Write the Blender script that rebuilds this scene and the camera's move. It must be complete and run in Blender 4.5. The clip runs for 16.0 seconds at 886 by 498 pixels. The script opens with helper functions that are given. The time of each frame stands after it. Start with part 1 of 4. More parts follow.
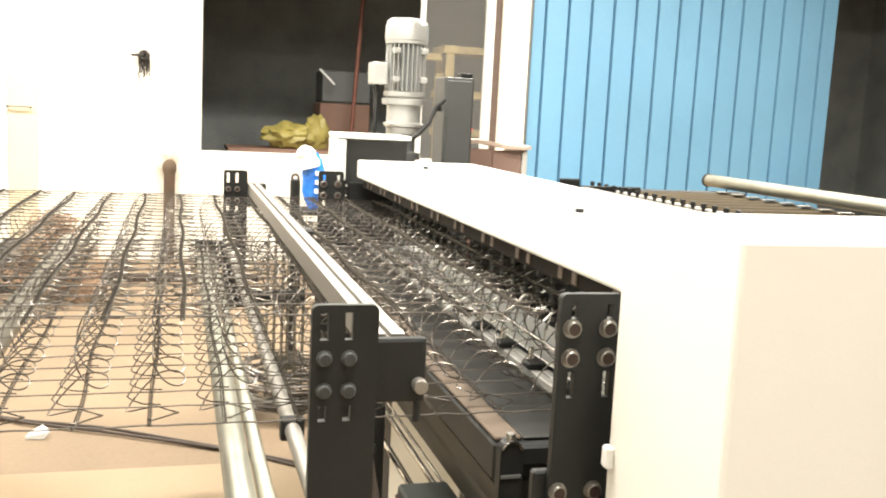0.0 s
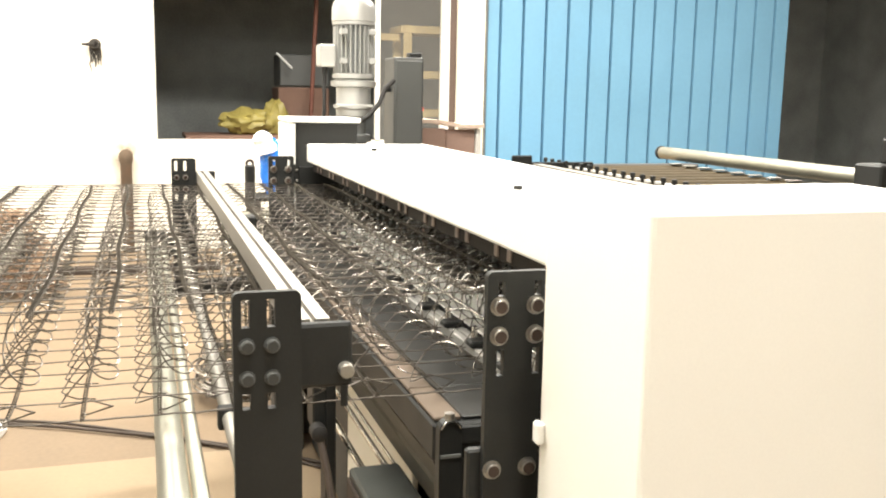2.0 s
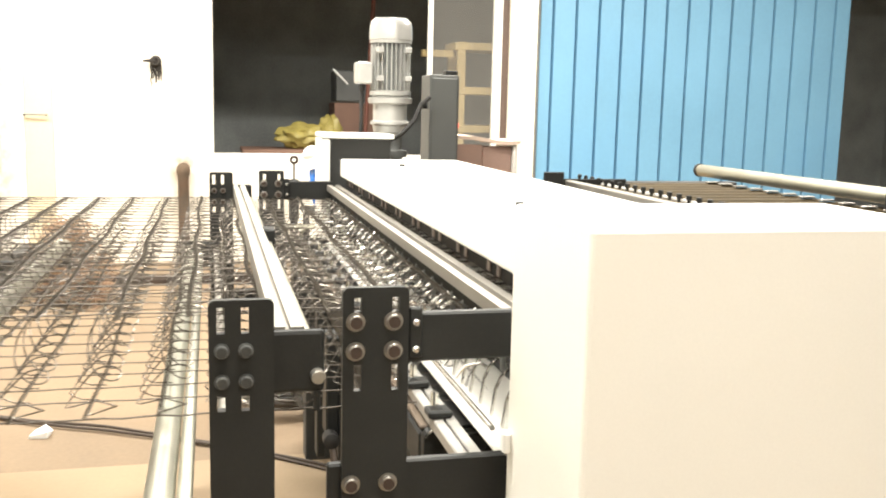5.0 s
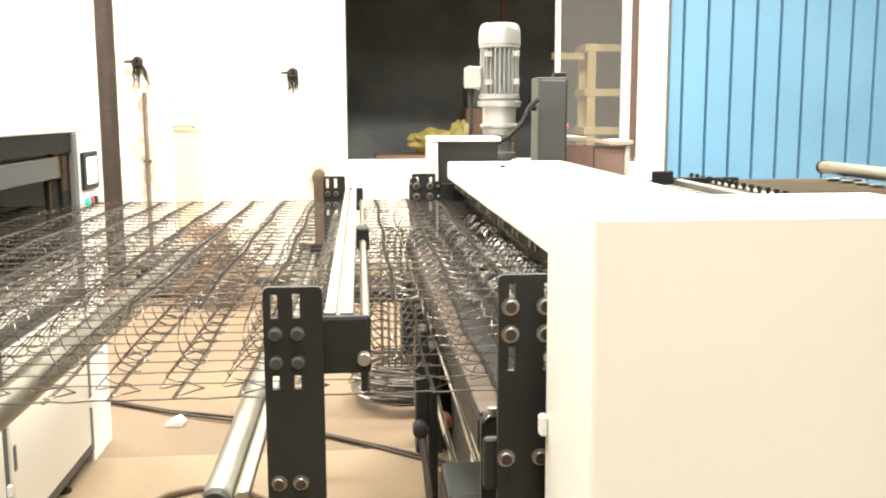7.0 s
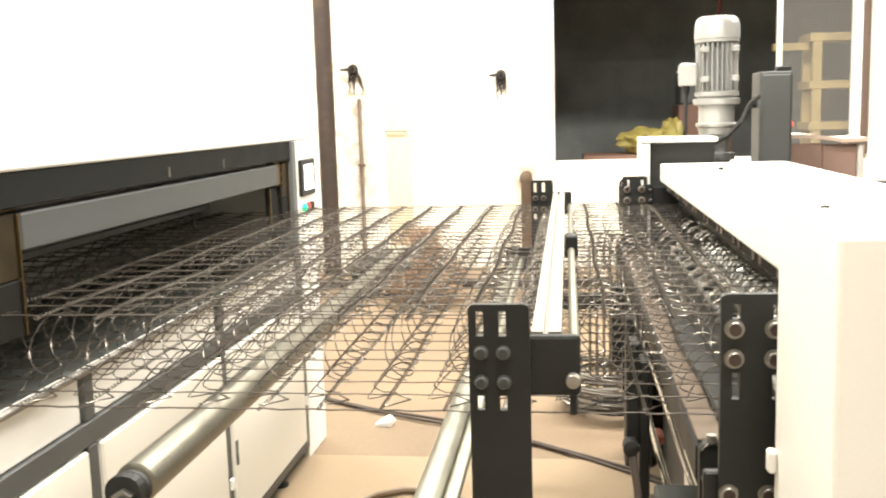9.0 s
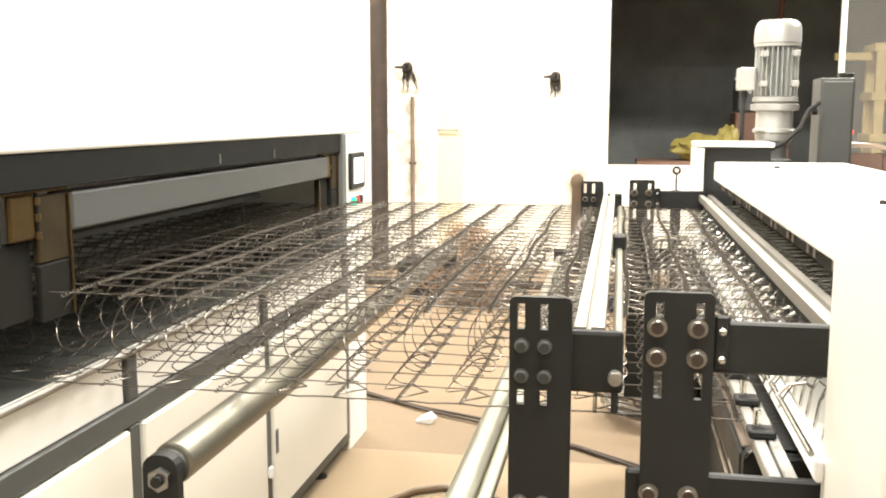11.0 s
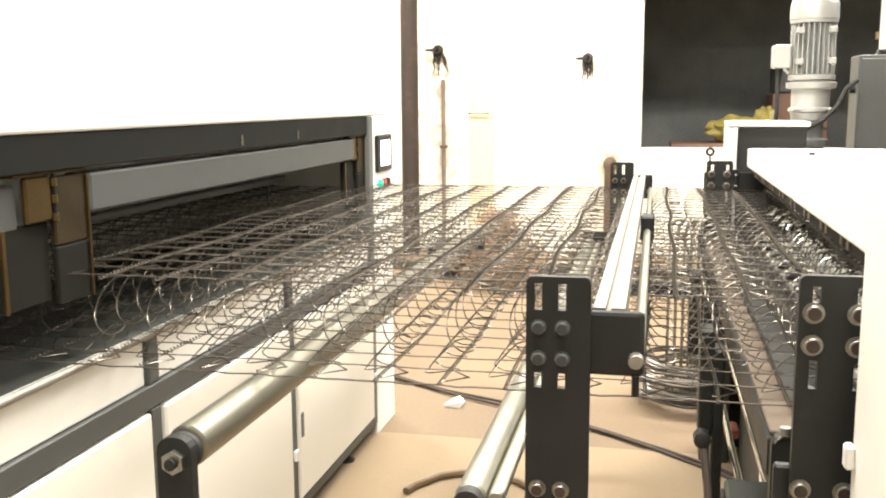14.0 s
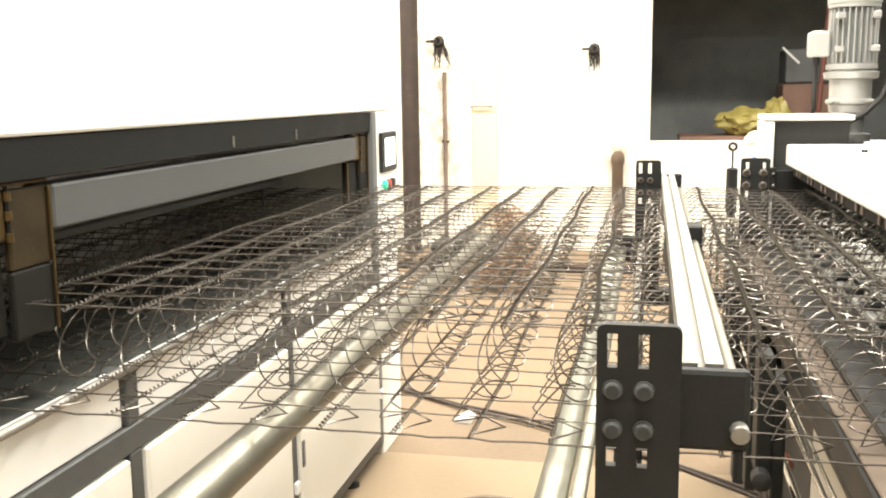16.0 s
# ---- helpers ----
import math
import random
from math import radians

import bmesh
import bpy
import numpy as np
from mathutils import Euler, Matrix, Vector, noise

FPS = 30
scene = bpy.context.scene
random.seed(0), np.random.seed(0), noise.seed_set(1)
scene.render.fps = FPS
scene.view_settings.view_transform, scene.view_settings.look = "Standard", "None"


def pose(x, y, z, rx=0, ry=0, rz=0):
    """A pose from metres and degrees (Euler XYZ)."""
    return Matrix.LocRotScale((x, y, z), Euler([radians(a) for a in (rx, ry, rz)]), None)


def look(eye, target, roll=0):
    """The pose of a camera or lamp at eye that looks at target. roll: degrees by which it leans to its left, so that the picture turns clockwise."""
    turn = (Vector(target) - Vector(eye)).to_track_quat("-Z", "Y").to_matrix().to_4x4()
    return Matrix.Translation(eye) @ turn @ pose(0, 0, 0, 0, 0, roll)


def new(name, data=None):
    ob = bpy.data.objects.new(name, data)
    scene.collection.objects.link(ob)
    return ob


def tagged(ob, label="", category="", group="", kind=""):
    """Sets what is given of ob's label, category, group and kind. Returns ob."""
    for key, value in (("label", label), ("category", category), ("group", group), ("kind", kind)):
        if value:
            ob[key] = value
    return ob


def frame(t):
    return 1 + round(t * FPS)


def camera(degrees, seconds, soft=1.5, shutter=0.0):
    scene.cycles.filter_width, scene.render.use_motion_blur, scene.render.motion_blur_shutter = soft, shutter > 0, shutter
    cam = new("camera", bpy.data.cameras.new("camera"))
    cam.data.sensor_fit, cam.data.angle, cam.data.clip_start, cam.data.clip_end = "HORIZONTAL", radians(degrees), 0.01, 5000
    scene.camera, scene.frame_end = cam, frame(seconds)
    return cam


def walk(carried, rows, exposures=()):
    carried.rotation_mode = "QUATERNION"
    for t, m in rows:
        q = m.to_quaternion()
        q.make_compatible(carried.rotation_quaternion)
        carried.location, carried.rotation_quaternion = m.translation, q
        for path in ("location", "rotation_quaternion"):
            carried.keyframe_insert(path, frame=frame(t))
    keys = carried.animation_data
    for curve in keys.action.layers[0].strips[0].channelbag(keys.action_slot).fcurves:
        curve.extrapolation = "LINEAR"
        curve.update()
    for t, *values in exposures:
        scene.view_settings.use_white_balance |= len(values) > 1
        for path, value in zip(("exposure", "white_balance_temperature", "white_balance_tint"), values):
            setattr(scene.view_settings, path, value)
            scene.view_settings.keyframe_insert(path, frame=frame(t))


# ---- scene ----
cam = camera(50.2, 16.0, soft=2.0, shutter=0.4)
PATH = [
    (0, (0.108, -0.11, 1.311), (0.651, 1.793, 1.026), 2.9),
    (0.5, (0.119, -0.129, 1.315), (0.685, 1.766, 1.017), 2.1),
    (1, (0.14, -0.131, 1.314), (0.717, 1.76, 1.012), 1.5),
    (1.5, (0.158, -0.128, 1.314), (0.759, 1.754, 1.003), 1.4),
    (2, (0.168, -0.12, 1.313), (0.77, 1.76, 0.989), 1.1),
    (2.5, (0.175, -0.12, 1.314), (0.787, 1.754, 0.977), 1.1),
    (3, (0.188, -0.132, 1.317), (0.794, 1.743, 0.974), 0.8),
    (3.5, (0.217, -0.131, 1.316), (0.79, 1.756, 0.983), 1.0),
    (3.7, (0.222, -0.139, 1.319), (0.773, 1.756, 0.993), 1.3),
    (5.8, (0.325, -0.265, 1.324), (0.732, 1.675, 1.037), 0.4),
    (6, (0.342, -0.287, 1.325), (0.715, 1.657, 1.04), 0.2),
    (6.5, (0.381, -0.307, 1.319), (0.62, 1.659, 1.04), 0.1),
    (7, (0.399, -0.298, 1.315), (0.572, 1.674, 1.027), -0.2),
    (7.5, (0.397, -0.301, 1.321), (0.535, 1.673, 1.034), -1.0),
    (8, (0.403, -0.285, 1.32), (0.437, 1.695, 1.037), -0.7),
    (8.5, (0.4, -0.266, 1.328), (0.276, 1.71, 1.047), -1.3),
    (9, (0.396, -0.231, 1.327), (0.134, 1.732, 1.045), -1.7),
    (9.2, (0.397, -0.236, 1.329), (0.105, 1.722, 1.046), -1.6),
    (11.3, (0.400, -0.216, 1.304), (0.034, 1.731, 1.027), 0.1),
    (11.5, (0.399, -0.225, 1.302), (0.033, 1.722, 1.023), 0.2),
    (12, (0.398, -0.231, 1.302), (0.019, 1.712, 1.018), 0.2),
    (12.5, (0.405, -0.216, 1.299), (0.004, 1.723, 1.012), 0.1),
    (13, (0.412, -0.189, 1.296), (0.002, 1.746, 1.001), -0.2),
    (13.5, (0.412, -0.182, 1.294), (-0.008, 1.75, 0.99), -0.2),
    (14, (0.418, -0.177, 1.295), (-0.015, 1.751, 0.987), -0.4),
    (14.5, (0.423, -0.164, 1.294), (-0.018, 1.761, 0.984), -1.2),
    (15, (0.38, -0.085, 1.291), (-0.063, 1.839, 0.972), -1.5),
    (15.5, (0.324, -0.013, 1.311), (-0.093, 1.917, 0.991), -1.1),
    (16, (0.312, 0.081, 1.3), (-0.114, 2.008, 0.977), -0.8),
]
walk(cam, [(t, look(eye, target, roll)) for t, eye, target, roll in PATH])

# ---- world and lamps ----
world = bpy.data.worlds.new("night")
scene.world = world
world.use_nodes = True
world.node_tree.nodes["Background"].inputs[0].default_value = (0.55, 0.6, 0.75, 1)
world.node_tree.nodes["Background"].inputs[1].default_value = 0.015
scene.view_settings.exposure = 1.0


def area_lamp(name, x, y, z, sx, sy, power, color, tx=0.0, ty=0.0):
    d = bpy.data.lights.new(name, "AREA")
    d.shape, d.size, d.size_y, d.energy, d.color = "RECTANGLE", sx, sy, power, color
    ob = new(name, d)
    ob.matrix_world = look((x, y, z), (x + tx, y + ty + 0.001, z - 1))
    return ob


WARM = (1.0, 0.955, 0.872)
LAMPS = [(-0.9, 5.9, 3.7, 102), (-3.1, 6.2, 3.7, 128), (1.6, 4.9, 3.9, 160), (-0.3, 1.9, 3.9, 106), (4.3, 4.6, 3.9, 172), (0.6, 0.4, 3.9, 90), (1.2, -2.4, 3.9, 70)]
for lx, ly, lz, lw in LAMPS:
    area_lamp("ceiling_tube_light", lx, ly, lz, 1.2, 0.25, lw, WARM)


# ---- materials ----
def material(name, color, rough=0.5, metal=0.0, vary=0.12, scale=6.0, bump=0.05, fine=120.0, stain=None, stain_amount=0.0, spec=0.5):
    m = bpy.data.materials.new(name)
    m.use_nodes = True
    nt = m.node_tree
    b = nt.nodes["Principled BSDF"]
    b.inputs["Roughness"].default_value, b.inputs["Metallic"].default_value = rough, metal
    b.inputs["Specular IOR Level"].default_value = spec
    tc = nt.nodes.new("ShaderNodeTexCoord")
    n1, n2 = nt.nodes.new("ShaderNodeTexNoise"), nt.nodes.new("ShaderNodeTexNoise")
    n1.inputs["Scale"].default_value, n2.inputs["Scale"].default_value = scale, fine
    n1.inputs["Detail"].default_value = 6
    for n in (n1, n2):
        nt.links.new(tc.outputs["Object"], n.inputs["Vector"])
    add = nt.nodes.new("ShaderNodeMath")
    add.operation = "ADD"
    nt.links.new(n1.outputs["Fac"], add.inputs[0])
    half = nt.nodes.new("ShaderNodeMath")
    half.operation, half.inputs[1].default_value = "MULTIPLY", 0.4
    nt.links.new(n2.outputs["Fac"], half.inputs[0])
    nt.links.new(half.outputs[0], add.inputs[1])
    ramp = nt.nodes.new("ShaderNodeMapRange")
    ramp.inputs["From Min"].default_value, ramp.inputs["From Max"].default_value = 0.4, 1.0
    ramp.inputs["To Min"].default_value, ramp.inputs["To Max"].default_value = 1 - vary, 1 + vary
    nt.links.new(add.outputs[0], ramp.inputs["Value"])
    mul = nt.nodes.new("ShaderNodeVectorMath")
    mul.operation = "SCALE"
    mul.inputs[0].default_value = color
    nt.links.new(ramp.outputs[0], mul.inputs["Scale"])
    out = mul.outputs[0]
    if stain:
        n3 = nt.nodes.new("ShaderNodeTexNoise")
        n3.inputs["Scale"].default_value, n3.inputs["Detail"].default_value = scale * 0.5, 8
        nt.links.new(tc.outputs["Object"], n3.inputs["Vector"])
        r3 = nt.nodes.new("ShaderNodeMapRange")
        r3.inputs["From Min"].default_value, r3.inputs["From Max"].default_value = 0.52, 0.72
        r3.inputs["To Max"].default_value = stain_amount
        nt.links.new(n3.outputs["Fac"], r3.inputs["Value"])
        mix = nt.nodes.new("ShaderNodeMix")
        mix.data_type = "RGBA"
        nt.links.new(r3.outputs[0], mix.inputs["Factor"])
        nt.links.new(out, mix.inputs["A"])
        mix.inputs["B"].default_value = (*stain, 1)
        out = mix.outputs["Result"]
    nt.links.new(out, b.inputs["Base Color"])
    rr = nt.nodes.new("ShaderNodeMapRange")
    rr.inputs["To Min"].default_value, rr.inputs["To Max"].default_value = max(0.02, rough - 0.1), min(1, rough + 0.12)
    nt.links.new(n1.outputs["Fac"], rr.inputs["Value"])
    nt.links.new(rr.outputs[0], b.inputs["Roughness"])
    if bump:
        bp = nt.nodes.new("ShaderNodeBump")
        bp.inputs["Strength"].default_value, bp.inputs["Distance"].default_value = bump, 0.002
        nt.links.new(add.outputs[0], bp.inputs["Height"])
        nt.links.new(bp.outputs[0], b.inputs["Normal"])
    return m


def glow(name, color, strength):
    m = bpy.data.materials.new(name)
    m.use_nodes = True
    b = m.node_tree.nodes["Principled BSDF"]
    b.inputs["Base Color"].default_value = (*color, 1)
    b.inputs["Emission Color"].default_value = (*color, 1)
    b.inputs["Emission Strength"].default_value = strength
    return m


M_WALL = material("white_plaster", (0.82, 0.8, 0.74), 0.85, 0, 0.04, 1.2, 0.25, 60, (0.66, 0.56, 0.4), 0.25)
M_NORTH = material("stained_white_plaster", (0.8, 0.755, 0.655), 0.85, 0, 0.05, 1.2, 0.25, 60, (0.66, 0.54, 0.37), 0.4)


def rust_marks(m, marks):
    """Blotchy rust round the pipes: rows (x, z, half width, half height, strength)."""
    nt = m.node_tree
    b = nt.nodes["Principled BSDF"]
    out = b.inputs["Base Color"].links[0].from_socket
    geo, nz = nt.nodes.new("ShaderNodeNewGeometry"), nt.nodes.new("ShaderNodeTexNoise")
    nz.inputs["Scale"].default_value, nz.inputs["Detail"].default_value = 9.0, 7
    nt.links.new(geo.outputs["Position"], nz.inputs["Vector"])
    for x, z, w, h, strength in marks:
        sub, sc, ln = (nt.nodes.new("ShaderNodeVectorMath") for _ in range(3))
        sub.operation, sc.operation, ln.operation = "SUBTRACT", "MULTIPLY", "LENGTH"
        nt.links.new(geo.outputs["Position"], sub.inputs[0])
        sub.inputs[1].default_value = (x, 0, z)
        nt.links.new(sub.outputs[0], sc.inputs[0])
        sc.inputs[1].default_value = (1 / w, 0, 1 / h)
        nt.links.new(sc.outputs[0], ln.inputs[0])
        fall = nt.nodes.new("ShaderNodeMapRange")
        fall.inputs["From Min"].default_value, fall.inputs["From Max"].default_value = 1.0, 0.2
        nt.links.new(ln.outputs["Value"], fall.inputs["Value"])
        spot = nt.nodes.new("ShaderNodeMapRange")
        spot.inputs["From Min"].default_value, spot.inputs["From Max"].default_value = 0.4, 0.62
        nt.links.new(nz.outputs["Fac"], spot.inputs["Value"])
        mul = nt.nodes.new("ShaderNodeMath")
        mul.operation = "MULTIPLY"
        nt.links.new(fall.outputs[0], mul.inputs[0])
        nt.links.new(spot.outputs[0], mul.inputs[1])
        amt = nt.nodes.new("ShaderNodeMath")
        amt.operation, amt.inputs[1].default_value = "MULTIPLY", strength
        nt.links.new(mul.outputs[0], amt.inputs[0])
        mix = nt.nodes.new("ShaderNodeMix")
        mix.data_type = "RGBA"
        nt.links.new(amt.outputs[0], mix.inputs["Factor"])
        nt.links.new(out, mix.inputs["A"])
        mix.inputs["B"].default_value = (0.2, 0.13, 0.075, 1)
        out = mix.outputs["Result"]
    nt.links.new(out, b.inputs["Base Color"])


rust_marks(M_NORTH, [(-1.41, 1.6, 0.16, 0.4, 0.95), (-1.4, 0.9, 0.2, 0.8, 0.6), (-0.15, 1.56, 0.1, 0.2, 0.8), (0.05, 0.78, 0.13, 0.16, 0.9), (-1.62, 1.4, 0.2, 1.6, 0.6), (-1.1, 0.75, 0.5, 0.5, 0.18), (-0.05, 0.5, 0.35, 0.45, 0.25)])
# darker plaster for the walls out of view, so less light bounces
M_WALL2 = material("unseen_wall_plaster", (0.5, 0.47, 0.42), 0.9, 0, 0.1, 1.0, 0.2, 40)
M_FLOOR = material("tan_concrete", (0.186, 0.132, 0.08), 0.75, 0, 0.2, 1.6, 0.2, 50, (0.17, 0.12, 0.073), 0.55)
M_SHEET = material("pale_board", (0.272, 0.202, 0.126), 0.8, 0, 0.09, 2.0, 0.2, 70, (0.24, 0.17, 0.11), 0.35)
M_CEIL = material("ceiling_grey", (0.6, 0.58, 0.55), 0.9, 0, 0.08, 1.0, 0.1, 30)
M_BLUE = material("blue_painted_steel", (0.158, 0.342, 0.498), 0.5, 0, 0.08, 1.3, 0.05, 30, (0.12, 0.31, 0.53), 0.4)
M_WHITE = material("white_powder_coat", (0.8, 0.79, 0.74), 0.38, 0, 0.03, 2.2, 0.12, 300, (0.7, 0.66, 0.57), 0.15)
M_SHELL = material("cream_white_powder_coat", (0.83, 0.82, 0.765), 0.4, 0, 0.04, 2.5, 0.12, 260, (0.74, 0.7, 0.6), 0.3)
M_CREAM = material("cream_powder_coat", (0.8, 0.785, 0.71), 0.4, 0, 0.04, 2.5, 0.12, 260, (0.6, 0.55, 0.46), 0.2)
M_BLACK = material("black_coated_steel", (0.0148, 0.0155, 0.0145), 0.5, 0, 0.25, 9, 0.2, 260, (0.03, 0.027, 0.024), 0.25, spec=0.3)
M_DARK = material("dark_machine_grey", (0.03, 0.031, 0.029), 0.55, 0, 0.2, 5, 0.15, 160, (0.02, 0.02, 0.02), 0.4)
M_GREY = material("grey_hammer_paint", (0.07, 0.073, 0.07), 0.5, 0, 0.1, 5, 0.15, 200)
M_BAR = material("grey_bar_paint", (0.068, 0.072, 0.07), 0.5, 0, 0.06, 4, 0.1, 200)
M_GREY2 = material("mid_grey_paint", (0.12, 0.125, 0.12), 0.6, 0, 0.06, 4, 0.1, 200)
M_WIRE = material("spring_steel_wire", (0.088, 0.078, 0.065), 0.28, 0.75, 0.2, 40, 0, 400)
M_CROSS = material("dark_brown_wire", (0.06, 0.048, 0.036), 0.55, 0.3, 0.25, 30, 0, 300)
M_HELI = material("helical_steel_wire", (0.082, 0.072, 0.058), 0.55, 0.45, 0.2, 40, 0, 400)
M_ALU = material("aluminium_profile", (0.31, 0.295, 0.265), 0.5, 0.85, 0.12, 12, 0.08, 300)
M_POLISH = material("polished_steel", (0.75, 0.73, 0.68), 0.16, 1.0, 0.08, 10, 0, 200)
M_CHROME = material("ground_steel_tube", (0.33, 0.325, 0.27), 0.42, 0.9, 0.12, 8, 0.08, 180, (0.34, 0.3, 0.24), 0.35)
M_ROLLER = material("oily_ground_roller", (0.25, 0.24, 0.195), 0.36, 0.85, 0.25, 7, 0.1, 160, (0.12, 0.105, 0.075), 0.5)
M_ZINC = material("dull_galvanised_plate", (0.038, 0.038, 0.035), 0.45, 0.4, 0.15, 9, 0.1, 150)
M_BOLT = material("zinc_bolt", (0.3, 0.285, 0.26), 0.38, 1.0, 0.15, 60, 0.1, 400)
M_COIL = material("drawn_wire", (0.2, 0.185, 0.165), 0.34, 0.9, 0.25, 30, 0, 300)
# brown of the bolt centres, darkened for shade in the hollow
M_SOCKET = material("socket_shade_brown", (0.035, 0.02, 0.013), 0.8, 0, 0.3, 60, 0.1, 200)
M_RAIL = material("pale_anodised_rail", (0.36, 0.35, 0.325), 0.4, 0.3, 0.08, 10, 0.08, 200)
M_BRASS = material("zinc_yellow_plate", (0.12, 0.078, 0.03), 0.4, 0.8, 0.22, 9, 0.1, 150, (0.07, 0.05, 0.028), 0.6)
M_BRONZE = material("dark_bronze_plate", (0.0095, 0.009, 0.007), 0.7, 0.0, 0.25, 7, 0.1, 140, (0.05, 0.03, 0.016), 0.5, spec=0.2)
M_MOUTH = material("oily_grey_lining", (0.62, 0.63, 0.6), 0.75, 0, 0.15, 5, 0.1, 120, (0.48, 0.48, 0.455), 0.5)
# stained yellow zinc, with its dark reflection put into the colour
M_ZINC_SHADE = material("shaded_yellow_zinc", (0.05, 0.036, 0.017), 0.45, 0.6, 0.35, 14, 0.1, 150, (0.022, 0.018, 0.013), 0.95)
M_SHINE = material("bright_zinc_tip", (0.8, 0.8, 0.78), 0.2, 1.0, 0.1, 40, 0, 300)
M_FRAME = material("white_window_paint", (0.7, 0.68, 0.63), 0.5, 0, 0.05, 6, 0.1, 120, (0.5, 0.44, 0.34), 0.3)
M_MOTOR = material("silver_motor_paint", (0.45, 0.45, 0.43), 0.36, 0.4, 0.1, 12, 0.15, 220, (0.36, 0.35, 0.33), 0.3)
M_RUST = material("rusty_brown_steel", (0.032, 0.021, 0.015), 0.8, 0.0, 0.35, 9, 0.4, 90, (0.09, 0.06, 0.04), 0.6)
M_GREENGREY = material("green_grey_paint", (0.05, 0.054, 0.048), 0.6, 0, 0.12, 6, 0.1, 160)
M_SIDE = material("dark_green_machine_paint", (0.03, 0.032, 0.028), 0.5, 0, 0.15, 5, 0.1, 160, (0.045, 0.033, 0.026), 0.5)
M_BELT = material("brown_transport_plate", (0.1, 0.073, 0.05), 0.8, 0.0, 0.18, 7, 0.2, 150)
M_SLAT = material("oily_brown_slat", (0.075, 0.058, 0.034), 0.7, 0, 0.2, 9, 0.2, 120, spec=0.1)
M_SCRAP = material("brown_scrap_wire", (0.3, 0.2, 0.13), 0.85, 0.2, 0.3, 20, 0.2, 120)
M_FINGER = material("worn_brown_steel", (0.2, 0.155, 0.13), 0.6, 0.1, 0.3, 60, 0.1, 200)
M_SOOT = material("soot_black", (0.03, 0.026, 0.022), 0.9, 0, 0.4, 30, 0.4, 120)
M_STAIN = material("rust_stain", (0.1, 0.07, 0.045), 0.9, 0, 0.35, 12, 0.2, 90, (0.09, 0.05, 0.03), 0.7)
M_PIPE = material("dull_brown_pipe", (0.2, 0.15, 0.115), 0.8, 0, 0.3, 10, 0.2, 90, (0.09, 0.055, 0.035), 0.7)
M_YELLOW = material("yellow_plastic", (0.3, 0.25, 0.07), 0.45, 0, 0.25, 9, 0.3, 60)
M_WOOD = material("pale_wood", (0.52, 0.4, 0.19), 0.6, 0, 0.2, 9, 0.2, 80)
M_PINK = material("pink_brown_board", (0.24, 0.14, 0.1), 0.7, 0, 0.12, 6, 0.2, 90)
M_PINK2 = material("pale_pink_board", (0.34, 0.225, 0.18), 0.7, 0, 0.12, 6, 0.2, 90)
M_NIGHT = material("dark_store_room", (0.33, 0.35, 0.34), 0.9, 0, 0.3, 2, 0.2, 40)
M_PAPER = material("white_paper", (0.8, 0.8, 0.78), 0.8, 0, 0.04, 20, 0.2, 200)
M_BOTTLE = material("blue_plastic_film", (0.03, 0.2, 0.75), 0.25, 0, 0.2, 15, 0.1, 100)
M_RUBBER = material("black_rubber", (0.015, 0.014, 0.013), 0.6, 0, 0.2, 20, 0.1, 200)
M_CABLE = material("dark_brown_cable", (0.05, 0.035, 0.025), 0.55, 0, 0.2, 20, 0.1, 200)
M_CABLE2 = material("oiled_black_brown_steel", (0.02, 0.017, 0.014), 0.7, 0, 0.3, 14, 0.2, 160, spec=0.15)
M_SCREEN = glow("lit_screen", (0.8, 0.85, 0.9), 1.2)
M_GREEN = glow("green_button", (0.02, 0.55, 0.3), 0.6)
M_RED = glow("red_lamp", (1.0, 0.1, 0.07), 0.6)

M_GLASS = bpy.data.materials.new("window_glass")
M_GLASS.use_nodes = True
_nt = M_GLASS.node_tree
_b = _nt.nodes["Principled BSDF"]
_b.inputs["Base Color"].default_value = (0.42, 0.41, 0.38, 1)
_b.inputs["Roughness"].default_value = 0.25
_clear, _mix = _nt.nodes.new("ShaderNodeBsdfTransparent"), _nt.nodes.new("ShaderNodeMixShader")
_mix.inputs["Fac"].default_value = 0.11
_nt.links.new(_clear.outputs[0], _mix.inputs[1])
_nt.links.new(_b.outputs[0], _mix.inputs[2])
_nt.links.new(_mix.outputs[0], _nt.nodes["Material Output"].inputs["Surface"])


# ---- mesh helpers ----
def box(bm, x0, y0, z0, x1, y1, z1, bev=0.0, seg=1):
    r = bmesh.ops.create_cube(bm, size=1.0, matrix=Matrix.Translation(((x0 + x1) / 2, (y0 + y1) / 2, (z0 + z1) / 2)) @ Matrix.Diagonal((abs(x1 - x0), abs(y1 - y0), abs(z1 - z0), 1)))
    if bev:
        es = list({e for v in r["verts"] for e in v.link_edges})
        bmesh.ops.bevel(bm, geom=es, offset=bev, segments=seg, affect="EDGES", profile=0.5)
    return bm


def rod(bm, a, b, r, n=12, r2=None):
    a, b = Vector(a), Vector(b)
    d = b - a
    m = Matrix.Translation((a + b) / 2) @ d.to_track_quat("Z", "Y").to_matrix().to_4x4()
    bmesh.ops.create_cone(bm, cap_ends=True, segments=n, radius1=r, radius2=r if r2 is None else r2, depth=d.length, matrix=m)
    return bm


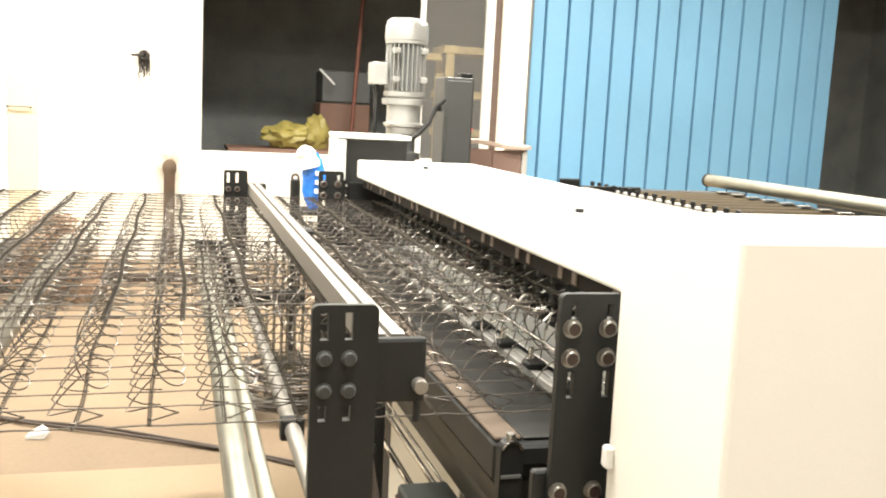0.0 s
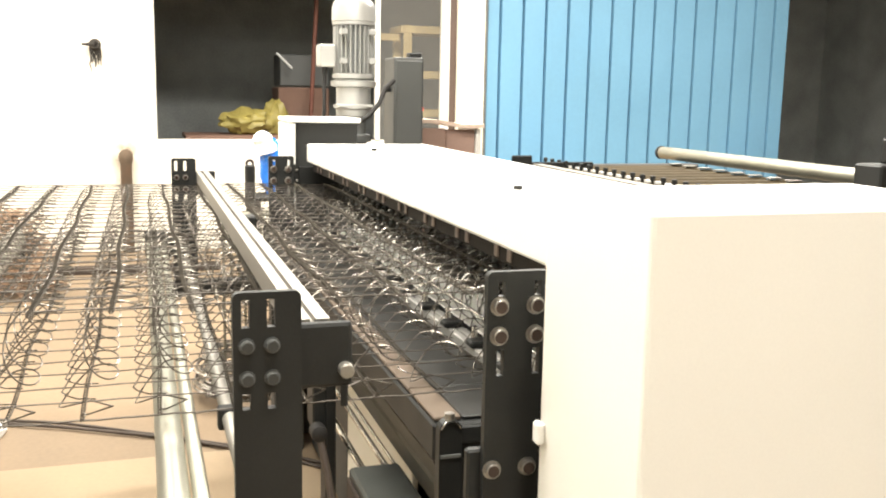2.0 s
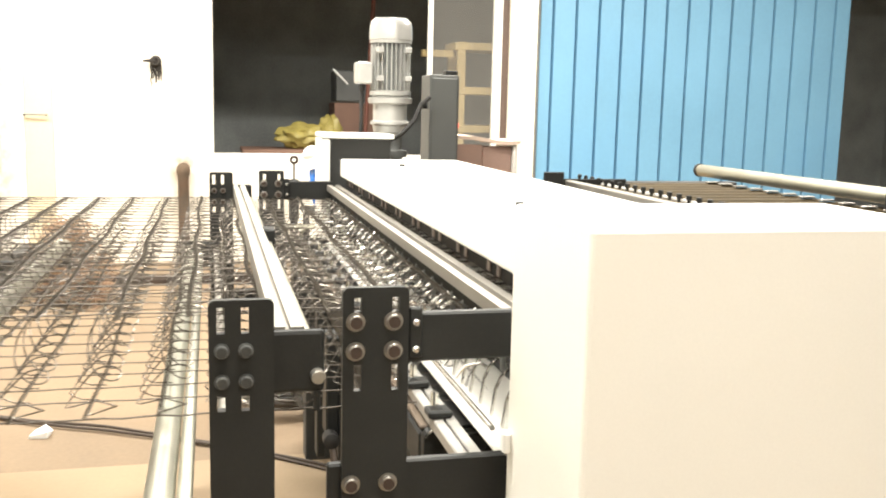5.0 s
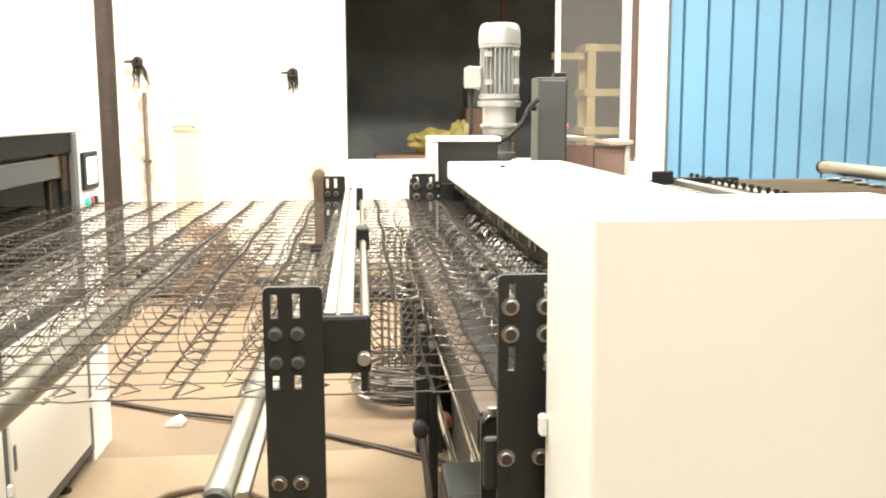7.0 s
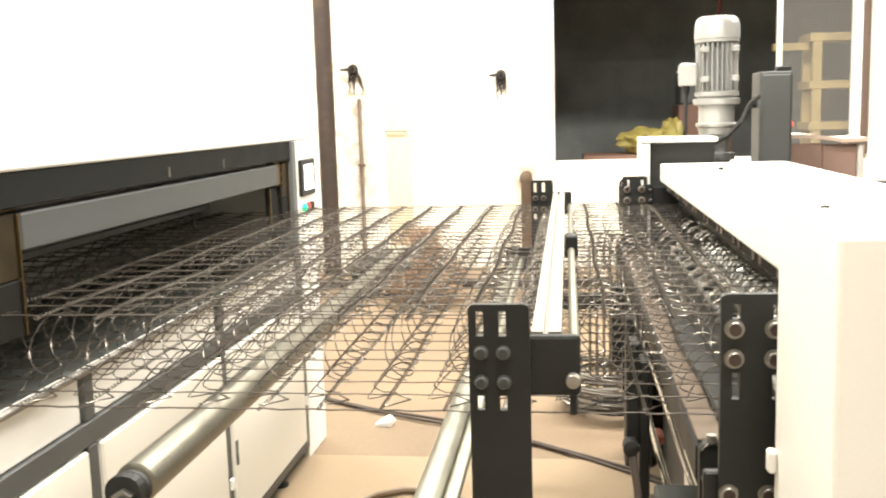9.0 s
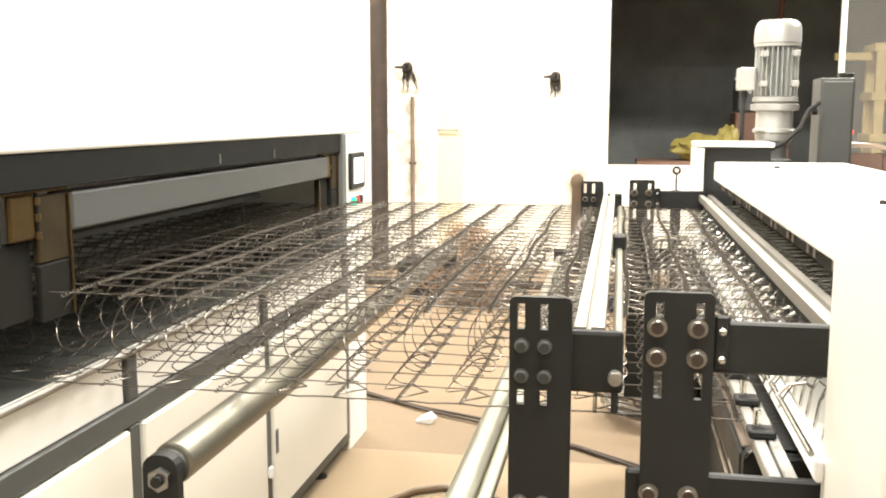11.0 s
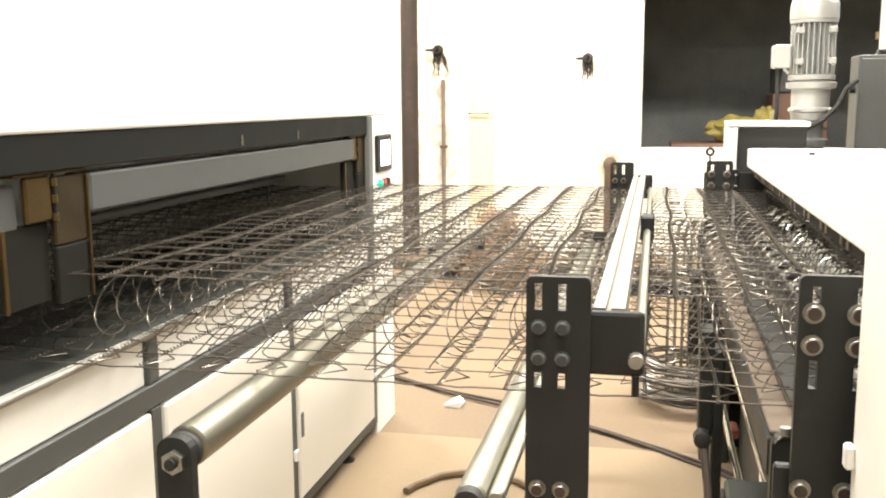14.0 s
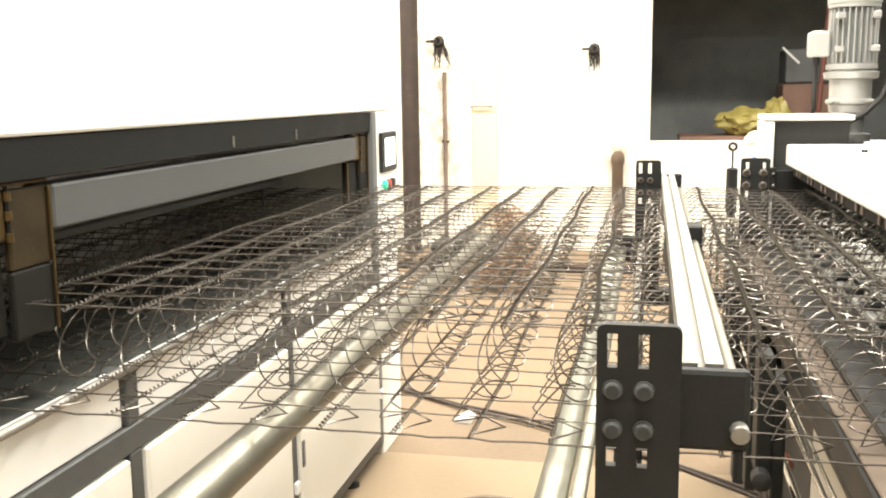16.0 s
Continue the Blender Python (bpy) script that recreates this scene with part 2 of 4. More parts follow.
def turned(bm, origin, axis, profile, n=20):
    """A turned body: profile rows (distance along the axis, radius)."""
    q = Vector(axis).to_track_quat("Z", "Y").to_matrix().to_4x4()
    m = Matrix.Translation(origin) @ q
    rings = []
    for h, r in profile:
        rings.append([bm.verts.new(m @ Vector((r * math.cos(2 * math.pi * k / n), r * math.sin(2 * math.pi * k / n), h))) for k in range(n)])
    for p, q2 in zip(rings, rings[1:]):
        for k in range(n):
            bm.faces.new((p[k], p[(k + 1) % n], q2[(k + 1) % n], q2[k]))
    bm.faces.new(list(reversed(rings[0])))
    bm.faces.new(rings[-1])
    return bm


def wire(bm, pts, r, sides=4, closed=False):
    """A tube along points."""
    pts = [Vector(p) for p in pts]
    n = len(pts)
    rings, up = [], Vector((0.13, 0.21, 0.97))
    for k, p in enumerate(pts):
        a = pts[(k - 1) % n] if closed or k else p
        b = pts[(k + 1) % n] if closed or k < n - 1 else p
        d = (b - a).normalized()
        s = d.cross(up)
        if s.length < 0.05:
            s = d.cross(Vector((1, 0, 0)))
        s.normalize()
        t = s.cross(d)
        rings.append([bm.verts.new(p + r * (math.cos(2 * math.pi * j / sides) * s + math.sin(2 * math.pi * j / sides) * t)) for j in range(sides)])
    for k in range(n if closed else n - 1):
        p, q = rings[k], rings[(k + 1) % n]
        for j in range(sides):
            bm.faces.new((p[j], p[(j + 1) % sides], q[(j + 1) % sides], q[j]))
    if not closed:
        bm.faces.new(list(reversed(rings[0])))
        bm.faces.new(rings[-1])
    return bm


def to_mesh(name, bm, mat, smooth=False):
    bmesh.ops.recalc_face_normals(bm, faces=bm.faces)
    me = bpy.data.meshes.new(name)
    bm.to_mesh(me)
    bm.free()
    me.materials.append(mat)
    if smooth:
        me.shade_smooth()
        me.set_sharp_from_angle(angle=radians(40))
    return me


def solid(name, bm, mat, label="", category="", group="", kind="", smooth=False):
    ob = new(name, to_mesh(name, bm, mat, smooth))
    return tagged(ob, label, category, group, kind)


def part(name, bm, mat, parent, label="", smooth=False):
    ob = new(name, to_mesh(name, bm, mat, smooth))
    ob.parent = parent
    ob.matrix_parent_inverse = parent.matrix_basis.inverted()
    if label:
        ob["label"] = label
    return ob


def thing(name, x, y, z, label, category, group="", kind=""):
    ob = new(name)
    ob.empty_display_size = 0.1
    ob.matrix_basis = pose(x, y, z)
    return tagged(ob, label, category, group, kind)


def B():
    return bmesh.new()


def plate_holes(bm, x0, x1, z0, z1, y0, y1, holes, corner=0.008):
    """An upright plate in the x-z plane, rounded at the top, with slots and holes cut through: rows (x, z, half width, half height)."""
    xs = sorted({x0, x1, *[h[0] - h[2] for h in holes], *[h[0] + h[2] for h in holes]})
    zs = sorted({z0, z1, *[h[1] - h[3] for h in holes], *[h[1] + h[3] for h in holes]})
    grid = {}

    def vert(x, z, y):
        key = (round(x, 5), round(z, 5), y)
        if key not in grid:
            grid[key] = bm.verts.new((x, y, z))
        return grid[key]
    cells = set()
    for i in range(len(xs) - 1):
        for j in range(len(zs) - 1):
            cx, cz = (xs[i] + xs[i + 1]) / 2, (zs[j] + zs[j + 1]) / 2
            if not any(abs(cx - h[0]) < h[2] and abs(cz - h[1]) < h[3] for h in holes):
                cells.add((i, j))
    for i, j in cells:
        a, b, c, d = xs[i], xs[i + 1], zs[j], zs[j + 1]
        bm.faces.new((vert(a, c, y0), vert(b, c, y0), vert(b, d, y0), vert(a, d, y0)))
        bm.faces.new((vert(a, d, y1), vert(b, d, y1), vert(b, c, y1), vert(a, c, y1)))
        for di, dj, (p, q) in ((-1, 0, ((a, d), (a, c))), (1, 0, ((b, c), (b, d))), (0, -1, ((a, c), (b, c))), (0, 1, ((b, d), (a, d)))):
            if (i + di, j + dj) not in cells:
                bm.faces.new((vert(*p, y0), vert(*p, y1), vert(*q, y1), vert(*q, y0)))
    top = [e for e in bm.edges if all(abs(v.co.z - z1) < 1e-5 and min(abs(v.co.x - x0), abs(v.co.x - x1)) < 1e-5 for v in e.verts) and abs(e.verts[0].co.x - e.verts[1].co.x) < 1e-5]
    bmesh.ops.bevel(bm, geom=top, offset=corner, segments=4, affect="EDGES", profile=0.5)
    return bm


def bolt(parent, x, y, z, r=0.009, mat=None, depth=0.008, name="bolt"):
    """A socket-head bolt that faces -y."""
    bm = B()
    turned(bm, (x, y, z), (0, -1, 0), [(0, r * 1.25), (0.0015, r * 1.25), (0.0016, r), (depth, r), (depth + 0.001, r * 0.9), (depth + 0.001, r * 0.68), (depth * 0.1, r * 0.62)], 14)
    ob = part(name, bm, mat or M_BOLT, parent, "", True)
    # a dark disc fills the socket, standing in for shade in the hollow
    if r > 0.0075 and mat is not M_ALU:
        part("socket", rod(B(), (x, y, z), (x, y - depth - 0.0015, z), r * 0.78, 12), M_SOCKET if mat in (None, M_BOLT) else M_DARK, parent, "dark disc for shade in the bolt socket")
    return ob


# ---- the hall ----
def hall():
    solid("floor", box(B(), -7, -5, -0.1, 10, 14, 0.0), M_FLOOR, "tan dusty concrete hall floor", "floor", kind="structure")
    solid("floor_sheet", box(B(), -0.9, -2.5, 0.001, 2.2, 3.27, 0.006, 0.002), M_SHEET, "pale tan board sheet laid on the concrete", "floor sheet", kind="structure")
    solid("ceiling", box(B(), -7, -5, 4.4, 10, 8.1, 4.5), M_CEIL, "grey hall ceiling", "ceiling", kind="structure")
    Y0, Y1 = 7.89, 8.13
    bm = B()
    box(bm, -7, Y0, 0, 0.287, Y1, 4.4)
    box(bm, 0.287, Y0, 0, 2.835, Y1, 0.87)
    box(bm, 0.287, Y0, 2.75, 2.835, Y1, 4.4)
    box(bm, 2.835, Y0, 0, 3.1, Y1, 4.4)
    box(bm, 3.1, Y0, 3.4, 10, Y1, 4.4)
    box(bm, 9.2, Y0, 0, 10, Y1, 3.4)
    solid("wall_north", bm, M_NORTH, "white plastered wall with rust streaks", "wall", kind="structure")
    solid("wall_pilaster", box(B(), -1.15, 7.872, 0, -0.94, 7.889, 1.75, 0.004), material("aged_cream_plaster", (0.62, 0.53, 0.37), 0.85, 0, 0.08, 2.0, 0.25, 50, (0.6, 0.45, 0.28), 0.35), "cream plaster strip on the white wall", "wall strip", kind="structure")
    solid("wall_west", box(B(), -7.2, -5, 0, -7, 8.1, 4.4), M_WALL, "plain white wall", "wall", kind="structure")
    # east and south walls are added out of view, in low-bounce plaster
    solid("wall_east", box(B(), 10, -5, 0, 10.2, 8.1, 4.4), M_WALL2, "plain unseen wall, darker to bounce less light", "wall", kind="structure")
    solid("wall_south", box(B(), -7, -5.2, 0, 10, -5, 4.4), M_WALL2, "plain unseen wall to the south, darker to bounce less light", "wall", kind="structure")


def blue_cladding():
    root = thing("blue_cladding", 3.1, 7.9, 0, "bright blue corrugated steel sheet wall panel", "wall panel", kind="structure")
    # one sheet is a row of flat bands with a raised rib
    pitch, first, g = 0.2186, 3.229, 0.008
    for k in range(-1, 14):
        x = max(3.1, first + k * pitch)
        x1 = min(first + (k + 1) * pitch, 6.24)
        prof = [(x, 7.95), (x + g, 7.95), (x + g + 0.006, 7.896), (x1 - g - 0.006, 7.896), (x1 - g, 7.95), (x1, 7.95)]
        bm = B()
        front = [(bm.verts.new((a, b, 0.02)), bm.verts.new((a, b, 3.4))) for a, b in prof]
        back = [(bm.verts.new((a, b + 0.012, 0.02)), bm.verts.new((a, b + 0.012, 3.4))) for a, b in prof]
        for p, q in zip(front, front[1:]):
            bm.faces.new((p[0], q[0], q[1], p[1]))
        for p, q in zip(back, back[1:]):
            bm.faces.new((p[1], q[1], q[0], p[0]))
        part("panel", bm, M_BLUE, root)
    part("edge_strip", box(B(), 3.085, 7.868, 0, 3.1, 7.9, 3.4, 0.003), M_GREY2, root, "grey steel edge strip")


def window():
    root = thing("window_1", 0.287, 7.89, 0.87, "large white-framed window, one half open to the dark", "window", kind="structure")
    bm = B()
    f = 0.035
    box(bm, 0.287, 7.95, 0.87, 2.77, 8.0, 0.87 + f)
    box(bm, 0.287, 7.95, 2.75 - f, 2.77, 8.0, 2.75)
    box(bm, 0.287, 7.95, 0.87 + f, 0.287 + 0.012, 8.0, 2.75 - f)
    part("window_frame", bm, M_FRAME, root)
    # jamb brown is deepened to carry the dark shadow beside the stile
    part("jamb", box(B(), 2.774, 7.93, 0.87 + f, 2.834, 8.04, 2.75 - f, 0.004), material("shadowed_brown_jamb", (0.1, 0.066, 0.05), 0.6, 0, 0.2, 6, 0.2, 90), root, "brown window jamb with its shadow in the colour")
    part("mullion", box(B(), 2.105, 7.93, 0.87 + f, 2.15, 7.97, 2.75 - f, 0.004), M_FRAME, root)
    part("mullion", box(B(), 2.692, 7.92, 0.87 + f, 2.772, 7.97, 2.75 - f, 0.004), M_FRAME, root)
    p = part("pane", box(B(), 2.151, 7.948, 0.905, 2.691, 7.953, 2.715), M_GLASS, root, "slightly dusty glass pane")
    p.visible_shadow = False


def store_room():
    bm = B()
    box(bm, -1.5, 12.0, 0, 10, 12.1, 4.4)
    box(bm, -1.6, 8.14, 0, -1.5, 12.1, 4.4)
    box(bm, 10, 8.14, 0, 10.1, 12.1, 4.4)
    box(bm, -1.5, 8.14, 4.4, 10, 12.1, 4.5)
    solid("wall_store_room", bm, M_NIGHT, "dark unlit store room walls", "wall", kind="structure")
    # a low bench with things on it
    bench = thing("bench", 1.2, 9.0, 0, "brown wooden bench in the dark room", "bench")
    part("top", box(B(), 0.55, 8.7, 0.86, 1.9, 9.4, 0.9, 0.006), M_PINK, bench)
    for x in (0.62, 1.83):
        for y in (8.76, 9.34):
            part("leg", box(B(), x - 0.03, y - 0.03, 0.0, x + 0.03, y + 0.03, 0.86, 0.004), M_PINK, bench)
    bm = B()
    bmesh.ops.create_icosphere(bm, subdivisions=4, radius=1.0)
    for v in bm.verts:
        v.co *= 1 + 0.35 * noise.noise(v.co * 2.3) + 0.12 * noise.noise(v.co * 7)
        v.co = Vector((1.13 + v.co.x * 0.24, 9.0 + v.co.y * 0.16, max(0.902, 1.02 + v.co.z * 0.12)))
    sack = solid("plastic_sack", bm, M_YELLOW, "crumpled yellow plastic sack on the bench", "sack", smooth=True)
    bm = B()
    bmesh.ops.create_icosphere(bm, subdivisions=3, radius=1.0)
    for v in bm.verts:
        v.co *= 1 + 0.4 * noise.noise(v.co * 3 + Vector((5, 1, 2)))
        v.co = Vector((1.4 + v.co.x * 0.12, 9.05 + v.co.y * 0.09, max(0.902, 1.06 + v.co.z * 0.16)))
    solid("plastic_sack", bm, M_YELLOW, "smaller twisted yellow sack on the bench", "sack", smooth=True)
    rack = thing("wooden_shelf", 2.7, 9.2, 0, "pale yellow wooden shelf in the dark room", "shelf")
    for x in (2.69, 3.42):
        part("post", box(B(), x, 9.16, 0, x + 0.085, 9.21, 1.98, 0.004), M_WOOD, rack)
        part("post", box(B(), x, 9.55, 0, x + 0.085, 9.6, 1.98, 0.004), M_WOOD, rack)
    for z in (0.5, 1.075, 1.46, 1.9):
        part("board", box(B(), 2.66, 9.15, z, 3.55, 9.61, z + 0.075, 0.004), M_WOOD, rack)
    part("board", box(B(), 2.36, 9.3, 1.83, 2.69, 9.38, 1.9, 0.004), M_WOOD, rack)
    solid("steel_pole", rod(B(), (1.76, 9.5, 0), (1.96, 9.55, 3.6), 0.022, 14), material("red_brown_primer", (0.16, 0.06, 0.04), 0.7, 0, 0.25, 8, 0.2, 90), "leaning red-brown rusty steel pole", "pole", smooth=True)
    solid("metal_strip", rod(B(), (1.517, 9.8, 1.695), (1.675, 9.8, 1.543), 0.012, 6), M_PAPER, "thin white strip leaning in the dark room", "strip")
    crate = thing("crate", 1.6, 10.2, 0, "dark brown stacked crate", "crate")
    for k, z in enumerate((0.0, 0.5, 1.0, 1.36)):
        part("board", box(B(), 1.56 + 0.02 * (k % 2), 10.0, z + 0.005, 2.1, 10.5, min(z + 0.49, 1.35 if k < 3 else 1.69), 0.01), M_PINK if k < 3 else M_GREY2, crate)
    sill = thing("box_cabinet", 1.43, 3.92, 0, "pale pink board cabinet with a sagging peach top", "cabinet")
    part("side", box(B(), 1.275, 3.80, 0.0, 1.297, 4.06, 1.18, 0.004), M_PINK2, sill)
    part("side", box(B(), 1.567, 3.80, 0.0, 1.588, 4.06, 1.166, 0.004), M_FRAME, sill, "white painted end board")
    part("front", box(B(), 1.299, 3.81, 0.0, 1.428, 3.828, 1.165, 0.004), M_PINK2, sill)
    part("front", box(B(), 1.431, 3.815, 0.0, 1.565, 3.833, 1.16, 0.004), M_PINK2, sill)
    bm = B()
    edge = [(1.268, 1.203), (1.33, 1.204), (1.39, 1.202), (1.45, 1.193), (1.495, 1.185), (1.545, 1.183), (1.597, 1.186)]
    rows = [[bm.verts.new((x, y, z - d)) for x, z in edge] for y, d in ((3.785, 0.0), (4.07, 0.0), (4.07, 0.016), (3.785, 0.016))]
    for a, b in zip(rows, rows[1:] + rows[:1]):
        for k in range(6):
            bm.faces.new((a[k], a[k + 1], b[k + 1], b[k]))
    bm.faces.new([w[0] for w in rows]), bm.faces.new([w[-1] for w in reversed(rows)])
    part("top", bm, material("peach_board", (0.66, 0.52, 0.42), 0.7, 0, 0.08, 5, 0.2, 80), sill, "sagging pale peach top board")


def wall_things():
    solid("steel_column", rod(B(), (-1.61, 7.62, 0), (-1.61, 7.62, 4.4), 0.072, 18), M_RUST, "dark rusty round steel column by the wall", "column", smooth=True)
    for x, z, down in ((-1.424, 1.73, True), (-0.151, 1.64, False)):
        fit = thing("pipe_outlet", x, 7.87, z, "black sooty pipe outlet stuck in the plaster", "pipe outlet", "wall outlets")
        bm = B()
        turned(bm, (x, 7.889, z), (0, -1, 0), [(0, 0.046), (0.02, 0.043), (0.03, 0.034), (0.08, 0.03), (0.08, 0.02), (0.05, 0.02)], 16)
        part("flange", bm, M_SOOT, fit, "", True)
        part("spout", rod(B(), (x, 7.82, z), (x - 0.095, 7.81, z - 0.002), 0.015, 10, 0.009), M_SOOT, fit, "", True)
        bm = B()
        rag = random.Random(int(100 * z))
        for q in range(7):
            # ragged drips of unlike length beside one another
            cx, w0, end = x - 0.035 + q * 0.012 + rag.uniform(-0.004, 0.004), rag.uniform(0.006, 0.016), rag.uniform(0.09, 0.2)
            prev = []
            for k in range(7):
                w = w0 * (1 - 0.11 * k) * rag.uniform(0.6, 1.25)
                sh = rag.uniform(-0.006, 0.006) + (0.01 * k if down and q > 4 else 0.0)
                h, d = z - 0.02 - end * k / 6, 7.8862 - 0.0003 * q
                prev.append((bm.verts.new((cx + sh - w, d, h)), bm.verts.new((cx + sh + w, d, h))))
            for p, q2 in zip(prev, prev[1:]):
                bm.faces.new((p[0], q2[0], q2[1], p[1]))
        part("soot_streak", bm, M_SOOT, fit, "dark drip mark below the outlet")
        if down:
            part("drain_pipe", rod(B(), (x + 0.05, 7.86, 0.05), (x + 0.05, 7.86, z - 0.25), 0.017, 10), M_PIPE, fit, "thin rusty drain pipe", True)
            part("clip", box(B(), x + 0.02, 7.845, 0.9, x + 0.08, 7.888, 0.92, 0.003), M_STAIN, fit)
    pipe = thing("standpipe", 0.05, 7.82, 0, "short rusty brown standpipe with a rounded cap", "pipe")
    bm = B()
    turned(bm, (0.05, 7.83, 0), (0, 0, 1), [(0, 0.044), (0.715, 0.044), (0.735, 0.052), (0.765, 0.056), (0.795, 0.051), (0.818, 0.036), (0.829, 0.016), (0.832, 0.0)], 22)
    part("body", bm, M_STAIN, pipe, "", True)
    latch = thing("wall_hook", -1.05, 7.86, 1.2, "small grey steel wall bracket", "bracket")
    part("bar", box(B(), -1.16, 7.835, 1.19, -0.98, 7.847, 1.2, 0.002), M_GREY2, latch)
    for x in (-1.155, -0.99):
        part("stub", box(B(), x, 7.847, 1.186, x + 0.012, 7.873, 1.2, 0.002), M_GREY2, latch)


def floor_things():
    # paper scrap
    bm = B()
    pts = [(-0.44, 3.635), (-0.37, 3.625), (-0.36, 3.69), (-0.39, 3.72), (-0.43, 3.70)]
    lo = [bm.verts.new((x, y, 0.001)) for x, y in pts]
    hi = [bm.verts.new((x + 0.004, y, 0.012 + 0.016 * (k % 2))) for k, (x, y) in enumerate(pts)]
    bm.faces.new(lo), bm.faces.new(list(reversed(hi)))
    for k in range(5):
        bm.faces.new((lo[k], lo[(k + 1) % 5], hi[(k + 1) % 5], hi[k]))
    solid("paper_scrap", bm, M_PAPER, "crumpled white paper scrap on the floor", "paper")
    lay = [(-1.3, 4.35), (-0.73, 3.96), (-0.45, 3.795), (-0.164, 3.667), (0.276, 3.40), (0.477, 3.25), (0.624, 3.127), (0.8, 2.95)]
    for off in (0.0, 0.03):
        bm = B()
        pts = []
        for (xa, ya), (xb, yb) in zip(lay, lay[1:]):
            for q in range(6):
                u = q / 6
                x, y = xa + (xb - xa) * u, ya + (yb - ya) * u
                pts.append((x, y + off + 0.008 * math.sin(x * 7 + off * 80), 0.012))
        wire(bm, pts, 0.0065, 8)
        solid("floor_cable", bm, M_CABLE, "dark brown cable lying across the floor", "cable", "floor cables", smooth=True)
    bm = B()
    wire(bm, [(-0.36, 2.70, 0.018), (-0.343, 2.752, 0.018), (-0.276, 2.851, 0.018), (-0.186, 2.906, 0.018), (-0.10, 2.90, 0.018), (0.0, 2.85, 0.018), (0.1, 2.75, 0.018), (0.2, 2.6, 0.018)], 0.013, 8)
    solid("floor_cable", bm, material("tan_brown_hose", (0.13, 0.085, 0.045), 0.35, 0, 0.2, 20, 0.1, 200), "tan-brown rubber hose loop on the floor", "cable", "floor cables", smooth=True)
    # wire coil on a stand
    coil = thing("wire_coil", 0.55, 3.92, 0, "bundle of grey spring wire coiled on a stand", "wire coil")
    rnd = random.Random(4)
    for k in range(26):
        r = 0.16 + 0.075 * rnd.random()
        z = 0.03 + 0.0065 * k
        a, b, c = rnd.uniform(-0.012, 0.012), rnd.uniform(-0.012, 0.012), rnd.uniform(-0.02, 0.02)
        bm = B()
        wire(bm, [(0.58 + a + r * math.cos(q * math.tau / 30), 3.92 + b + r * math.sin(q * math.tau / 30), z + c * math.cos(q * math.tau / 30)) for q in range(30)], 0.0045, 5, True)
        part("wire_loop", bm, M_COIL, coil, "", True)
    part("base", rod(B(), (0.58, 3.92, 0.0), (0.58, 3.92, 0.02), 0.1, 24), M_BLACK, coil, "round black steel base")
    for k in range(6):
        x = 0.49 + 0.03 * k
        y = 3.97 - 0.03 * (k % 3)
        bm = B()
        wire(bm, [(x, y, 0.03), (x, y, 0.4), (x, y, 0.72), (x + 0.008, y, 0.77), (x + 0.03, y, 0.79), (x + 0.15, y + 0.02, 0.792)], 0.007, 8)
        part("guide_rod", bm, M_ROLLER, coil, "bent round steel guide rod", True)


# ---- spring unit ----
PITCH, STEP = 0.1125, 0.081
TOP, LOW = 0.985, 0.822
STAGGER = 0.048
Y_FIRST, N_ALONG = 1.372, 24


def spring_points(last):
    """A mattress coil: from a ring on the lower lacing wire it climbs steeply to a ring on the upper one, half a row further."""
    w, d, h = 0.04, 0.037, TOP - LOW
    if last:
        pts = [(-0.004, -d, 0.0), (0.006, -d, 0.0), (w - 0.007, -0.006, 0.0), (w, 0.001, 0.0), (w - 0.007, 0.007, 0.0), (0.004, d, 0.0), (-w + 0.007, 0.008, 0.0), (-w, 0.002, 0.001)]
    else:
        pts = [(0.012, -d, 0.0), (-0.016, -d + 0.006, 0.0), (-w + 0.006, -0.012, 0.001), (-w, 0.0, 0.003)]
    n, turns = 36, 1.5
    for k in range(1, n + 1):
        u = k / n
        ang = math.pi - u * math.tau * turns
        r = 0.038 - 0.006 * math.sin(math.pi * u)
        tilt = 0.026 * min(1.0, 6 * u, 6 * (1 - u)) * math.sin(ang)
        pts.append((STAGGER * u + r * math.cos(ang), r * math.sin(ang), 0.003 + (h - 0.004) * u + tilt))
    pts += [(STAGGER + 0.036, -0.014, h), (STAGGER + 0.016, -d + 0.004, h), (STAGGER - 0.014, -d, h)]
    return pts


